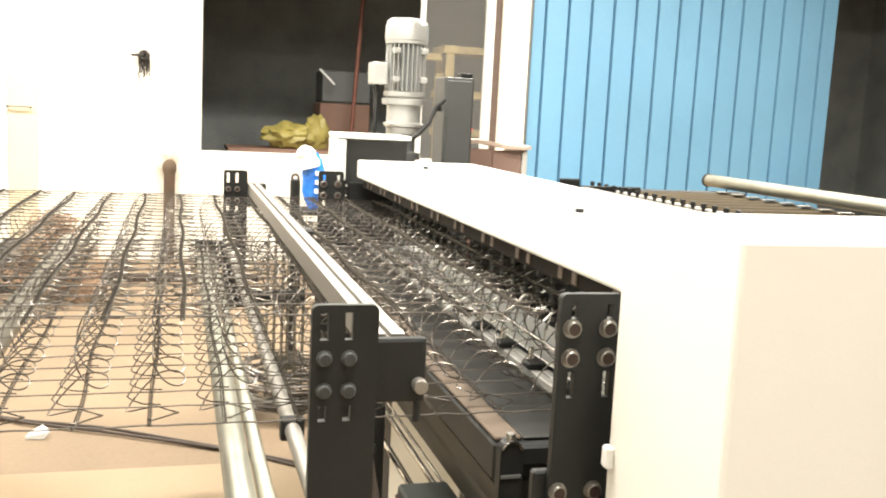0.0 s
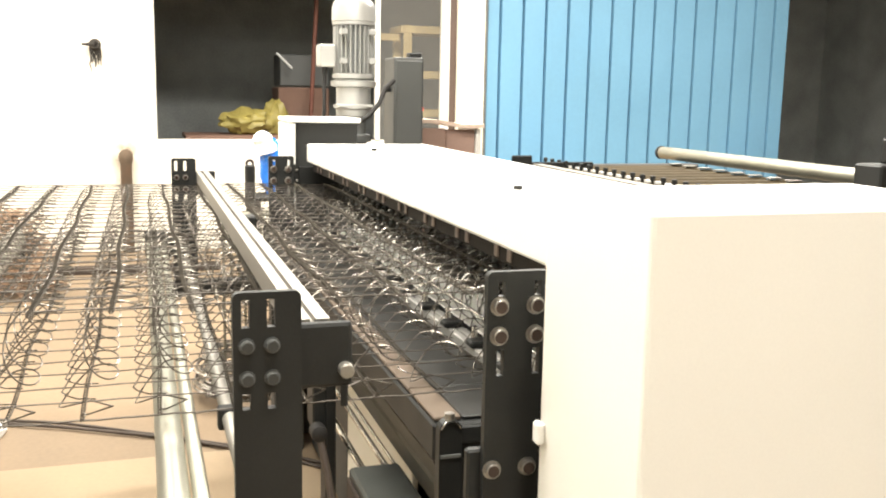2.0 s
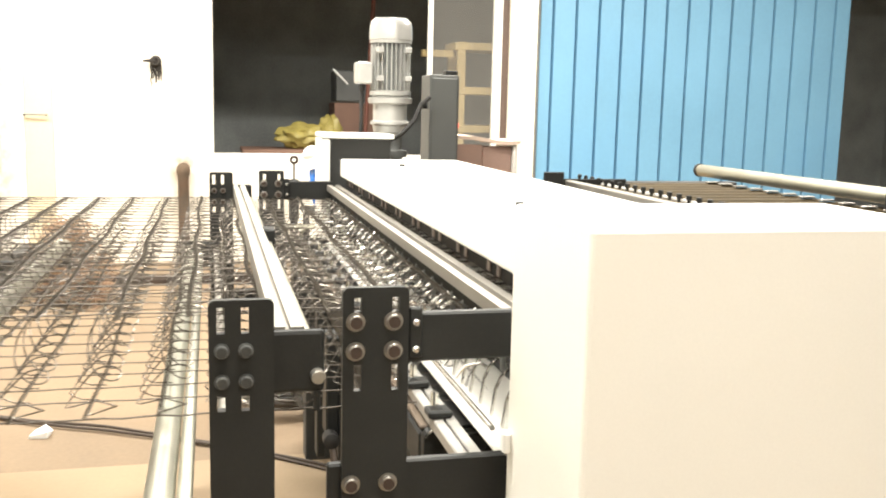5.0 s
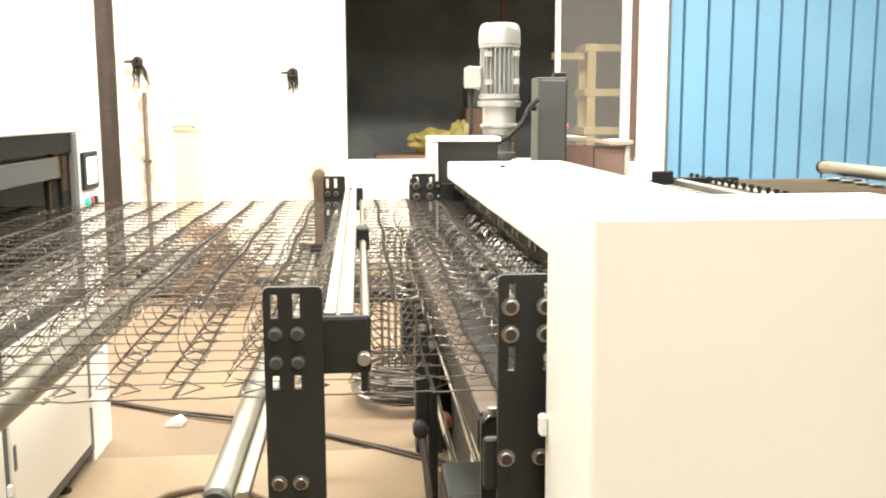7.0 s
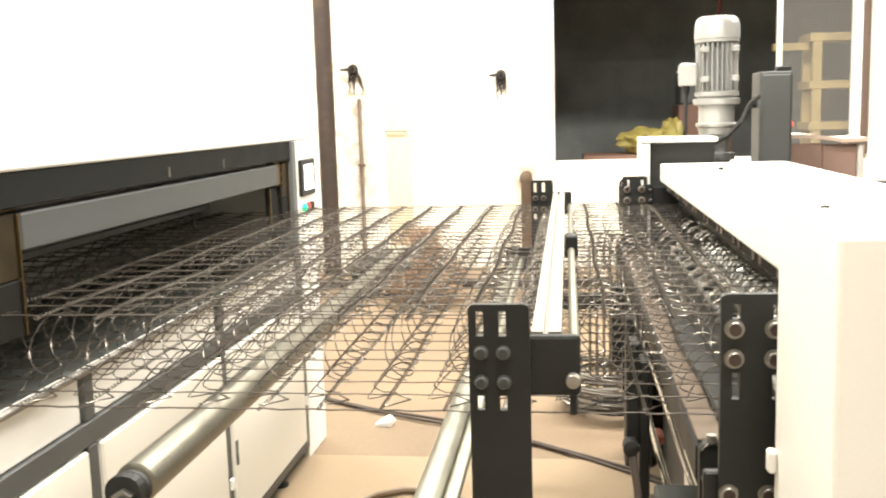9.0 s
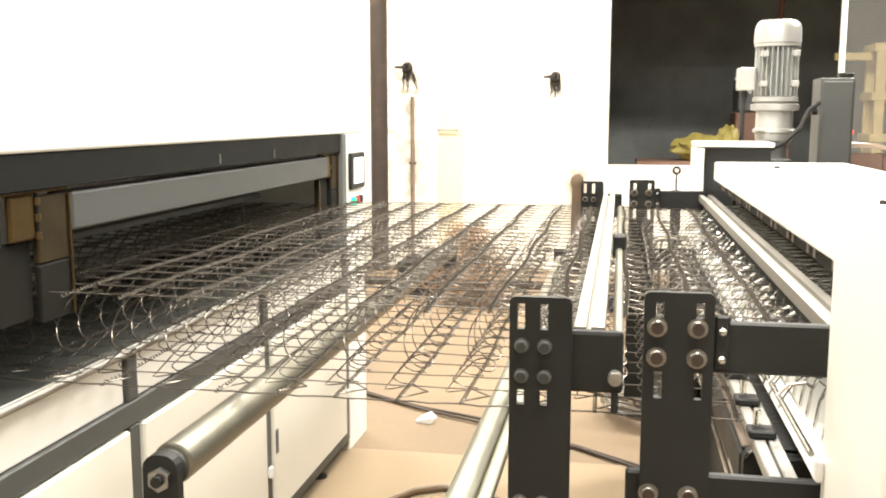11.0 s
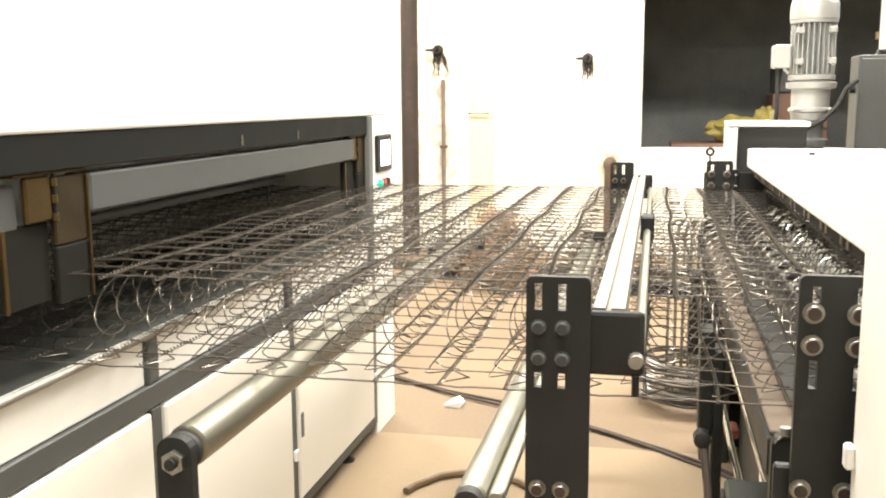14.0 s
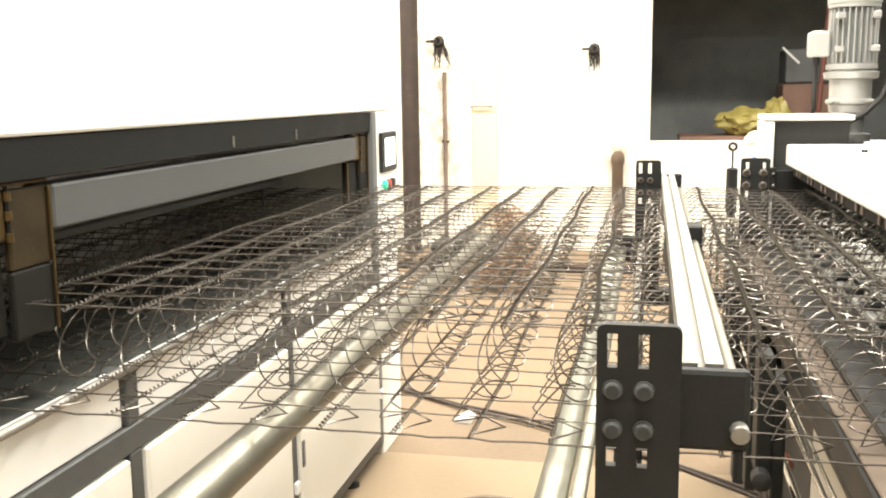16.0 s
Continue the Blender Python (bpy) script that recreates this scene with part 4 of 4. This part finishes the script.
def far_housing():
    ob = thing("drive_housing", 0.9, 3.42, 0, "white and dark grey drive housing at the machine's end", "machine housing")
    part("upright", box(B(), 0.664, 3.285, 0.02, 0.697, 3.50, 1.199, 0.004), M_WHITE, ob)
    part("top_cover", box(B(), 0.664, 3.28, 1.201, 0.935, 3.505, 1.219, 0.004), M_WHITE, ob)
    part("inner_box", box(B(), 0.70, 3.325, 0.02, 0.93, 3.50, 1.199, 0.004), M_DARK, ob)
    part("end_bearing", box(B(), 0.80, 3.28, 0.3, 0.86, 3.322, 1.04, 0.006), M_DARK, ob)
    part("end_bearing", box(B(), 0.865, 3.305, 0.02, 1.10, 3.322, 1.0, 0.006), M_DARK, ob)
    part("nameplate", box(B(), 0.81, 3.272, 1.0, 0.85, 3.2795, 1.022, 0.002), M_ALU, ob)
    m = thing("gear_motor", 0.975, 3.62, 0.0, "silver finned gear motor with terminal box", "motor")
    x, y = 0.975, 3.60
    part("stub_shaft", turned(B(), (x + 0.02, y, 1.06), (0, 0, 1), [(-0.3, 0.05), (0, 0.05), (0.0, 0.035), (0.06, 0.035), (0.06, 0.052), (0.085, 0.052), (0.09, 0.03), (0.16, 0.03)], 20), M_GREY2, m, "", True)
    part("gearbox", turned(B(), (x, y, 1.19), (0, 0, 1), [(0, 0.03), (0.012, 0.045), (0.03, 0.066), (0.055, 0.07), (0.06, 0.078), (0.072, 0.078), (0.076, 0.068), (0.14, 0.068), (0.145, 0.088), (0.165, 0.09), (0.17, 0.072), (0.19, 0.072)], 26), M_MOTOR, m, "", True)
    part("gear_flange", box(B(), x - 0.07, y - 0.07, 1.252, x + 0.07, y + 0.07, 1.262, 0.006), M_MOTOR, m)
    part("stator", turned(B(), (x, y, 1.38), (0, 0, 1), [(0, 0.061), (0.19, 0.061)], 26), M_GREY2, m, "", True)
    for k in range(26):
        a = k * math.tau / 26
        bm = B()
        box(bm, 0.06, -0.002, 1.385, 0.08, 0.002, 1.567)
        bm.transform(Matrix.Translation((x, y, 0)) @ Matrix.Rotation(a, 4, "Z"))
        part("fin", bm, M_MOTOR, m)
    for sx in (-1, 1):
        for z in (1.42, 1.53):
            part("lug", box(B(), x + sx * 0.055 - 0.014, y - 0.093, z, x + sx * 0.055 + 0.014, y - 0.06, z + 0.022, 0.003), M_MOTOR, m)
    part("end_shield", turned(B(), (x, y, 1.362), (0, 0, 1), [(0, 0.066), (0.004, 0.083), (0.02, 0.083), (0.024, 0.066)], 26), M_MOTOR, m, "", True)
    part("fan_cowl", turned(B(), (x, y, 1.57), (0, 0, 1), [(0, 0.083), (0.012, 0.083), (0.014, 0.086), (0.066, 0.0845), (0.086, 0.078), (0.097, 0.066), (0.1, 0.0)], 28), M_MOTOR, m, "", True)
    t = part("terminal_box", box(B(), 0.834, 3.55, 1.408, 0.897, 3.65, 1.494, 0.008, 2), M_MOTOR, m)
    part("gland", rod(B(), (0.86, 3.60, 1.38), (0.86, 3.60, 1.41), 0.012, 10), M_RUBBER, t, "", True)
    bm = B()
    wire(bm, [(0.86, 3.6, 1.385), (0.857, 3.59, 1.33), (0.855, 3.58, 1.24), (0.85, 3.6, 1.16), (0.87, 3.62, 1.12)], 0.008, 8)
    part("motor_cable", bm, M_RUBBER, m, "", True)
    bm = B()
    wire(bm, [(1.12, 3.52, 1.36), (1.08, 3.5, 1.33), (1.05, 3.48, 1.27), (1.0, 3.46, 1.22), (0.93, 3.46, 1.18), (0.88, 3.5, 1.14)], 0.009, 8)
    part("motor_cable", bm, M_RUBBER, m, "", True)
    part("warning_light", rod(B(), (0.905, 3.45, 1.15), (0.905, 3.46, 1.15), 0.006, 10), M_RED, m, "small red lit lamp", True)
    cab = thing("control_cabinet", 1.17, 3.62, 0, "tall dark grey steel control cabinet", "cabinet")
    part("body", box(B(), 1.13, 3.56, 0.02, 1.252, 3.72, 1.452, 0.006, 2), M_GREY, cab)
    part("door", box(B(), 1.137, 3.552, 0.06, 1.244, 3.56, 1.44, 0.003), M_GREY, cab)
    part("knob", rod(B(), (1.13, 3.62, 1.33), (1.112, 3.62, 1.33), 0.014, 12), M_BLACK, cab, "black knob", True)
    part("knob", box(B(), 1.20, 3.58, 1.452, 1.25, 3.64, 1.472, 0.004), M_BLACK, cab)
    part("signal_lamp", rod(B(), (1.2525, 3.6, 1.25), (1.262, 3.6, 1.25), 0.01, 12), M_RED, cab, "red lit signal lamp", True)
    bot = thing("blue_bag", 0.98, 6.3, 0.62, "blue and white printed plastic bag standing on a stool", "bag")
    bm = B()
    bmesh.ops.create_icosphere(bm, subdivisions=3, radius=1)
    for v in bm.verts:
        v.co *= 1 + 0.2 * noise.noise(v.co * 2.5)
        v.co = Vector((1.005 + v.co.x * 0.08, 6.3 + v.co.y * 0.06, max(0.622, 0.80 + v.co.z * 0.2)))
    part("film", bm, M_BOTTLE, bot, "", True)
    for z in (0.85, 0.79, 0.73):
        part("print_bar", box(B(), 1.0, 6.222, z, 1.045, 6.236, z + 0.03, 0.003), M_PAPER, bot, "white printed bar")
    part("neck", turned(B(), (0.965, 6.27, 0.9), (-0.3, 0, 1), [(0, 0.075), (0.04, 0.078), (0.07, 0.062), (0.1, 0.07), (0.13, 0.05), (0.15, 0.02)], 14), M_PAPER, bot, "white crumpled neck", True)
    stool = thing("stool", 0.98, 6.3, 0, "small black steel stool", "stool")
    part("seat", box(B(), 0.87, 6.16, 0.59, 1.15, 6.44, 0.62, 0.006), M_BLACK, stool)
    for x in (0.89, 1.11):
        for y in (6.18, 6.4):
            part("leg", box(B(), x, y, 0, x + 0.025, y + 0.025, 0.59, 0.003), M_BLACK, stool)


def right_side():
    ob = thing("infeed_conveyor", 2.0, 3.0, 0, "slatted infeed conveyor with a steel roller", "conveyor")
    part("roller", turned(B(), (2.41, 2.37, 1.07), (0, 1, 0), [(0, 0.021), (0.004, 0.027), (1.29, 0.027), (1.294, 0.021)], 26), M_CHROME, ob, "", True)
    part("roller_end", rod(B(), (2.41, 3.664, 1.07), (2.41, 3.676, 1.07), 0.03, 18), M_RUBBER, ob, "black roller end", True)
    for k in range(21):
        y = 1.2 + k * 0.11
        part("slat", rod(B(), (1.69, y, 1.014), (2.36, y, 1.014), 0.019, 14), M_SLAT, ob, "brown steel slat", True)
        part("plate", box(B(), 2.295, y - 0.014, 1.035, 2.345, y + 0.014, 1.041, 0.001), M_ALU, ob)
    part("stud_bar", box(B(), 1.73, 1.15, 1.0, 1.77, 3.5, 1.037, 0.003), M_SLAT, ob)
    for k in range(35):
        y = 1.2 + k * 0.066
        part("pin", turned(B(), (1.742, y, 1.037), (0, 0, 1), [(0, 0.005), (0.012, 0.005), (0.012, 0.009), (0.026, 0.009), (0.028, 0.003)], 8), M_BLACK, ob, "", True)
        part("plate", box(B(), 1.753, y - 0.012, 1.0375, 1.768, y + 0.008, 1.046, 0.001), M_PAPER, ob)
    for k in range(30):
        part("tooth", box(B(), 1.548, 1.12 + k * 0.07, 1.0305, 1.576, 1.152 + k * 0.07, 1.038, 0.002), M_ALU, ob)
    part("rail", box(B(), 1.60, 1.1, 1.02, 1.635, 3.24, 1.055, 0.003), M_ALU, ob, "aluminium rail")
    part("chain_guard", box(B(), 1.54, 1.1, 0.98, 1.595, 3.24, 1.03, 0.003), M_BLACK, ob)
    part("end_bracket", box(B(), 1.516, 3.245, 0.3, 1.60, 3.257, 1.086, 0.004), M_BLACK, ob)
    part("end_arm", box(B(), 1.602, 3.247, 1.0, 1.86, 3.262, 1.06, 0.003), M_BLACK, ob)
    part("end_beam", box(B(), 1.5, 3.5, 0.9, 2.5, 3.56, 1.03, 0.004), M_DARK, ob)
    part("bearing", box(B(), 2.34, 2.25, 0.9, 2.52, 2.37, 1.12, 0.006), M_BLACK, ob)
    part("bearing_post", box(B(), 2.42, 2.27, 1.12, 2.50, 2.35, 1.2, 0.006), M_BLACK, ob)
    part("belt", box(B(), 1.69, 1.15, 0.97, 2.37, 3.5, 0.985, 0.002), M_DARK, ob)
    part("frame", box(B(), 1.52, 1.15, 0.86, 2.45, 3.5, 0.9, 0.003), M_DARK, ob)
    for x in (1.55, 2.38):
        for y in (1.2, 3.4):
            part("leg", box(B(), x, y, 0, x + 0.06, y + 0.06, 0.86, 0.004), M_DARK, ob)


# ---- the receiving machine ----
def receiver():
    ob = thing("receiving_machine", -1.3, 1.5, 0, "large white machine with an open dark mouth taking in springs", "machine")
    X = -0.62
    part("upper_cover", box(B(), -2.2, -1.0, 1.245, X, 3.50, 2.5, 0.006, 2), M_WHITE, ob)
    part("mouth_back", box(B(), -1.33, -0.9, 0.791, -1.28, 3.2, 1.199), M_MOUTH, ob)
    part("mouth_floor", box(B(), -1.7, -0.9, 0.74, X - 0.045, 3.2, 0.79), M_GREENGREY, ob)
    part("mouth_roof", box(B(), -1.7, -0.9, 1.20, X - 0.034, 3.2, 1.244), M_MOUTH, ob)
    part("mouth_band", box(B(), X - 0.03, -0.9, 1.178, X - 0.006, 3.198, 1.2445, 0.002), material("matt_black_sheet", (0.0065, 0.0075, 0.0065), 0.6, 0, 0.2, 8, 0.1, 200, spec=0.2), ob, "black fascia band")
    part("mouth_lip", rod(B(), (X + 0.003, -0.95, 0.812), (X + 0.003, 3.19, 0.812), 0.0085, 12), M_ALU, ob, "bright rolled steel lip", True)
    part("stile", box(B(), X - 0.1, 3.20, 0.05, X + 0.002, 3.245, 1.244, 0.003), M_GREY2, ob, "grey steel stile")
    part("end_panel", box(B(), -2.2, 3.247, 0.0, X + 0.001, 3.50, 1.243, 0.004), M_WHITE, ob)
    part("end_wall", box(B(), -2.2, 3.2, 0.0, X - 0.11, 3.245, 1.243), M_MOUTH, ob)
    part("clamp_bar", box(B(), X - 0.07, 1.4345, 1.092, X - 0.012, 3.056, 1.165, 0.004), M_BAR, ob, "grey box-section clamp bar")
    part("clamp_bar", box(B(), X - 0.085, -0.9, 1.078, X - 0.033, 1.245, 1.158, 0.004), M_BAR, ob, "grey box-section clamp bar")
    part("rear_bar", box(B(), X - 0.22, -0.9, 1.03, X - 0.19, 2.86, 1.05, 0.004), M_GREY, ob)
    part("rear_hook", rod(B(), (X - 0.2, 2.72, 0.96), (X - 0.2, 2.72, 1.03), 0.004, 8), M_GREY, ob, "", True)
    for y0, y1, ym in ((1.25, 1.432, 1.326), (3.06, 3.198, 3.115)):
        br = part("bracket", box(B(), X - 0.032, ym + 0.003, 1.04, X - 0.019, y1, 1.166, 0.003), M_ZINC_SHADE, ob, "stained yellow zinc bracket plate, dark reflection painted in")
        # the lower bracket end is dark to paint in the shade there
        part("bracket_shade", box(B(), X - 0.032, ym + 0.003, 0.93, X - 0.0195, y1, 1.0385, 0.003), M_BRONZE, br, "lower bracket end, its shade put into the dark colour")
        part("bracket_half", box(B(), X - 0.030, y0, 1.088, X - 0.018, ym - 0.003, 1.17, 0.004), M_BRASS, br, "yellow zinc-plated half")
        part("drop_plate", box(B(), X - 0.046, y0 - 0.06, 0.94, X - 0.033, ym, 1.086, 0.003), M_BRONZE, br, "dark bronze drop plate")
        part("edge_strip", box(B(), X - 0.0185, y1 - 0.006, 0.93, X - 0.014, y1, 1.164, 0.001), M_BRASS, br, "bright worn plate edge")
        part("edge_strip", box(B(), X - 0.033, y0 - 0.06, 0.94, X - 0.026, y0 - 0.05, 1.084, 0.001), M_BRASS, br, "bright worn plate edge")
        part("bracket_top", box(B(), X - 0.10, y0 - 0.03, 1.171, X - 0.018, y1, 1.177, 0.002), M_BRASS, br)
        part("hinge_pin", rod(B(), (X - 0.017, ym, 1.085), (X - 0.017, ym, 1.172), 0.0035, 8), M_BRONZE, br, "dark hinge pin", True)
        for z in (1.158, 1.128, 1.095):
            part("hinge_knuckle", rod(B(), (X - 0.016, ym, z - 0.008), (X - 0.016, ym, z + 0.006), 0.006, 8), M_BRASS, br, "", True)
        part("bolt", rod(B(), (X - 0.02, y0 + 0.012, 1.177), (X - 0.02, y0 + 0.012, 1.185), 0.006, 6), M_BOLT, br)
    for y in (2.108, 2.503):
        part("fascia_pin", rod(B(), (X - 0.005, y, 1.186), (X - 0.005, y, 1.212), 0.0035, 8), M_BOLT, ob, "small bright pin on the fascia", True)
    part("rail", box(B(), X - 0.06, -0.9, 0.649, X + 0.002, 3.198, 0.701, 0.003), M_GREY, ob, "grey frame rail")
    part("bottom_rail", box(B(), X - 0.06, -0.9, 0.05, X + 0.002, 3.198, 0.085, 0.003), M_GREY, ob, "grey frame rail")
    for y in (0.80, 1.585, 2.365):
        part("stile", box(B(), X - 0.06, y, 0.087, X + 0.001, y + 0.042, 0.648, 0.003), M_GREY, ob, "grey steel stile")
        part("stile", box(B(), X - 0.06, y, 0.702, X + 0.001, y + 0.042, 0.803, 0.003), M_GREY, ob, "grey steel stile")
    for y0, y1 in ((0.845, 1.58), (1.63, 2.36), (2.41, 3.195), (-0.8, 0.795)):
        part("upper_panel", box(B(), X - 0.04, y0, 0.702, X - 0.008, y1, 0.804, 0.003), M_WHITE, ob)
        d = part("door", box(B(), X - 0.03, y0 + 0.004, 0.09, X + 0.008, y1 - 0.004, 0.644, 0.005), M_CREAM, ob, "white sheet-metal door")
        part("handle", box(B(), X + 0.0075, y0 + 0.012, 0.285, X + 0.012, y0 + 0.03, 0.362, 0.002), M_GREY2, d, "recessed grey handle")
        part("hinge", box(B(), X + 0.002, y1 + 0.006, 0.228, X + 0.014, y1 + 0.03, 0.262, 0.003), M_PAPER, d, "small white hinge cap")
    for y in (0.9, 2.95):
        part("foot", turned(B(), (X - 0.03, y, 0), (0, 0, 1), [(0, 0.03), (0.012, 0.03), (0.016, 0.012), (0.06, 0.012)], 14), M_BLACK, ob, "black levelling foot", True)
    part("base", box(B(), -2.15, -0.85, 0.02, X - 0.07, 3.19, 0.73), M_DARK, ob)
    scr = part("touch_screen", box(B(), X + 0.001, 3.275, 1.03, X + 0.014, 3.465, 1.17, 0.003), M_BLACK, ob, "black-framed touch screen")
    part("display", box(B(), X + 0.0142, 3.31, 1.052, X + 0.016, 3.435, 1.15), M_SCREEN, scr, "bright lit display")
    for k, (mm, lab) in enumerate(((M_GREEN, "green push button"), (M_RED, "red push button"), (M_BLACK, "black push button"))):
        part("push_button", rod(B(), (X, 3.32 + k * 0.05, 0.985), (X + 0.016, 3.32 + k * 0.05, 0.985), 0.015, 14), mm if k != 1 else material("red_plastic", (0.4, 0.03, 0.03), 0.4), ob, lab, True)


def left_roller():
    ob = thing("support_roller", -0.268, 1.08, 0.78, "oily ground steel support roller on a black bracket", "roller")
    x, z = -0.268, 0.777
    part("tube", turned(B(), (x, 1.084, z), (0, 1, 0), [(0, 0.028), (0.004, 0.0335), (2.416, 0.0335), (2.42, 0.028)], 28), M_ROLLER, ob, "", True)
    part("bearing", turned(B(), (x, 1.066, z - 0.003), (0, 1, 0), [(0, 0.026), (0.004, 0.03), (0.012, 0.03), (0.014, 0.026), (0.0175, 0.026)], 22), M_RUBBER, ob, "black bearing", True)
    for y in (1.046, 3.51):
        br = part("bracket", plate_holes(B(), x - 0.03, x + 0.027, 0.0 if y < 2 else 0.7, z + 0.028, y, y + 0.018, [], 0.024), M_BLACK, ob)
        part("hex_nut", rod(B(), (x + 0.001, y - 0.012, z - 0.008), (x + 0.001, y, z - 0.008), 0.0185, 6), M_BOLT, br)
        part("bolt_end", rod(B(), (x + 0.001, y - 0.02, z - 0.008), (x + 0.001, y - 0.012, z - 0.008), 0.009, 10), M_BLACK, br, "", True)


def clutter_far():
    # dark scrap and a tangle of wire on the floor before the wall
    heap = thing("wire_tangle", -0.62, 6.7, 0, "brown tangle of scrap wire on the floor", "scrap wire")
    rnd = random.Random(11)
    for k in range(270):
        bm = B()
        up, ang, away = rnd.random() ** 1.3, rnd.uniform(0, math.tau), rnd.uniform(0, 1) ** 0.6
        reach = 0.3 * math.sqrt(1 - up * up * 0.9) * away
        cx, cy, cz, r = -0.63 + reach * math.cos(ang), 6.28 + reach * math.sin(ang), 0.03 + 0.5 * up, rnd.uniform(0.03, 0.09)
        turn = Matrix.Rotation(rnd.uniform(0, 6), 3, "Z") @ Matrix.Rotation(rnd.uniform(0, 1.5), 3, "X")
        pts = []
        for q in range(22):
            a = q * math.tau / 15
            v = turn @ Vector((r * math.cos(a), r * 0.7 * math.sin(a), 0.05 * (q / 22 - 0.5)))
            pts.append((cx + v.x, cy + v.y, max(0.006, cz + v.z)))
        wire(bm, pts, 0.0032, 4)
        part("scrap_loop", bm, M_SCRAP, heap)
    bin_ = thing("scrap_box", -1.0, 6.8, 0, "low black scrap box on the floor", "box")
    part("body", box(B(), -1.2, 6.5, 0.0, -0.84, 6.88, 0.25, 0.01), M_BLACK, bin_)
    part("lid", box(B(), -1.04, 6.52, 0.25, -0.86, 6.85, 0.31, 0.02), M_DARK, bin_)
    bm = B()
    box(bm, -2.2, 6.9, 0, 0.7, 7.0, 0.05, 0.005)
    solid("floor_pipe", bm, M_RUST, "dark steel channel lying before the wall", "channel")


hall()
blue_cladding()
window()
store_room()
wall_things()
head_frame()
beam = press_beam()
slide = carriage()
pin = latch_pin()
far_housing()
guide_post(0.985, True)
guide_post(3.236, False)
guide_rail()
feed_rollers()
right_side()
receiver()
left_roller()
springs = spring_unit()
floor_things()
clutter_far()


def motions():
    # carriage: shift along x
    c0 = slide.matrix_basis.copy()
    key = [(0, 0), (3.5, 0), (3.6, -0.012), (3.7, -0.05), (3.85, -0.12), (4.0, -0.157), (5.2, -0.157), (5.3, -0.157), (5.4, -0.105), (5.5, -0.052), (5.6, -0.004), (5.7, 0), (9.85, 0), (9.95, -0.012), (10.05, -0.05), (10.2, -0.12), (10.35, -0.157), (11.6, -0.157), (11.7, -0.157), (11.8, -0.105), (11.9, -0.052), (12.0, -0.004), (12.1, 0), (16, 0)]
    walk(slide, [(t, Matrix.Translation((d, 0, 0)) @ c0) for t, d in key])
    p0 = pin.matrix_basis.copy()
    key = [(0, -0.09), (3.0, -0.09), (3.2, 0), (6.1, 0), (6.4, -0.09), (9.8, -0.09), (10.0, 0), (16, 0)]
    walk(pin, [(t, Matrix.Translation((0, 0, d)) @ p0) for t, d in key])
    b0 = beam.matrix_basis.copy()
    key = [(0, 0), (3.15, 0), (3.25, 0.006), (3.4, 0.028), (3.5, 0.03), (4.7, 0.03), (5.0, 0), (5.1, 0), (9.5, 0), (9.6, 0.006), (9.75, 0.028), (9.85, 0.03), (10.9, 0.03), (11.15, 0.004), (11.25, 0), (16, 0)]
    walk(beam, [(t, Matrix.Translation((0, 0, d)) @ b0) for t, d in key])
    s0 = springs.matrix_basis.copy()
    P = PITCH
    key = [(0, 0), (3.6, 0), (3.7, -0.012), (3.85, -0.035), (4.0, -0.04), (4.8, -0.04), (4.9, -0.07), (5.0, -P), (5.1, -P - 0.018), (5.3, -P - 0.018), (5.4, -P), (5.5, -P), (9.95, -P), (10.05, -P - 0.012), (10.2, -P - 0.035), (10.35, -P - 0.04), (11.2, -P - 0.04), (11.3, -P - 0.07), (11.4, -2 * P), (11.5, -2 * P - 0.018), (11.7, -2 * P - 0.018), (11.8, -2 * P), (11.9, -2 * P), (16, -2 * P)]
    walk(springs, [(t, Matrix.Translation((d, 0, 0)) @ s0) for t, d in key])


motions()
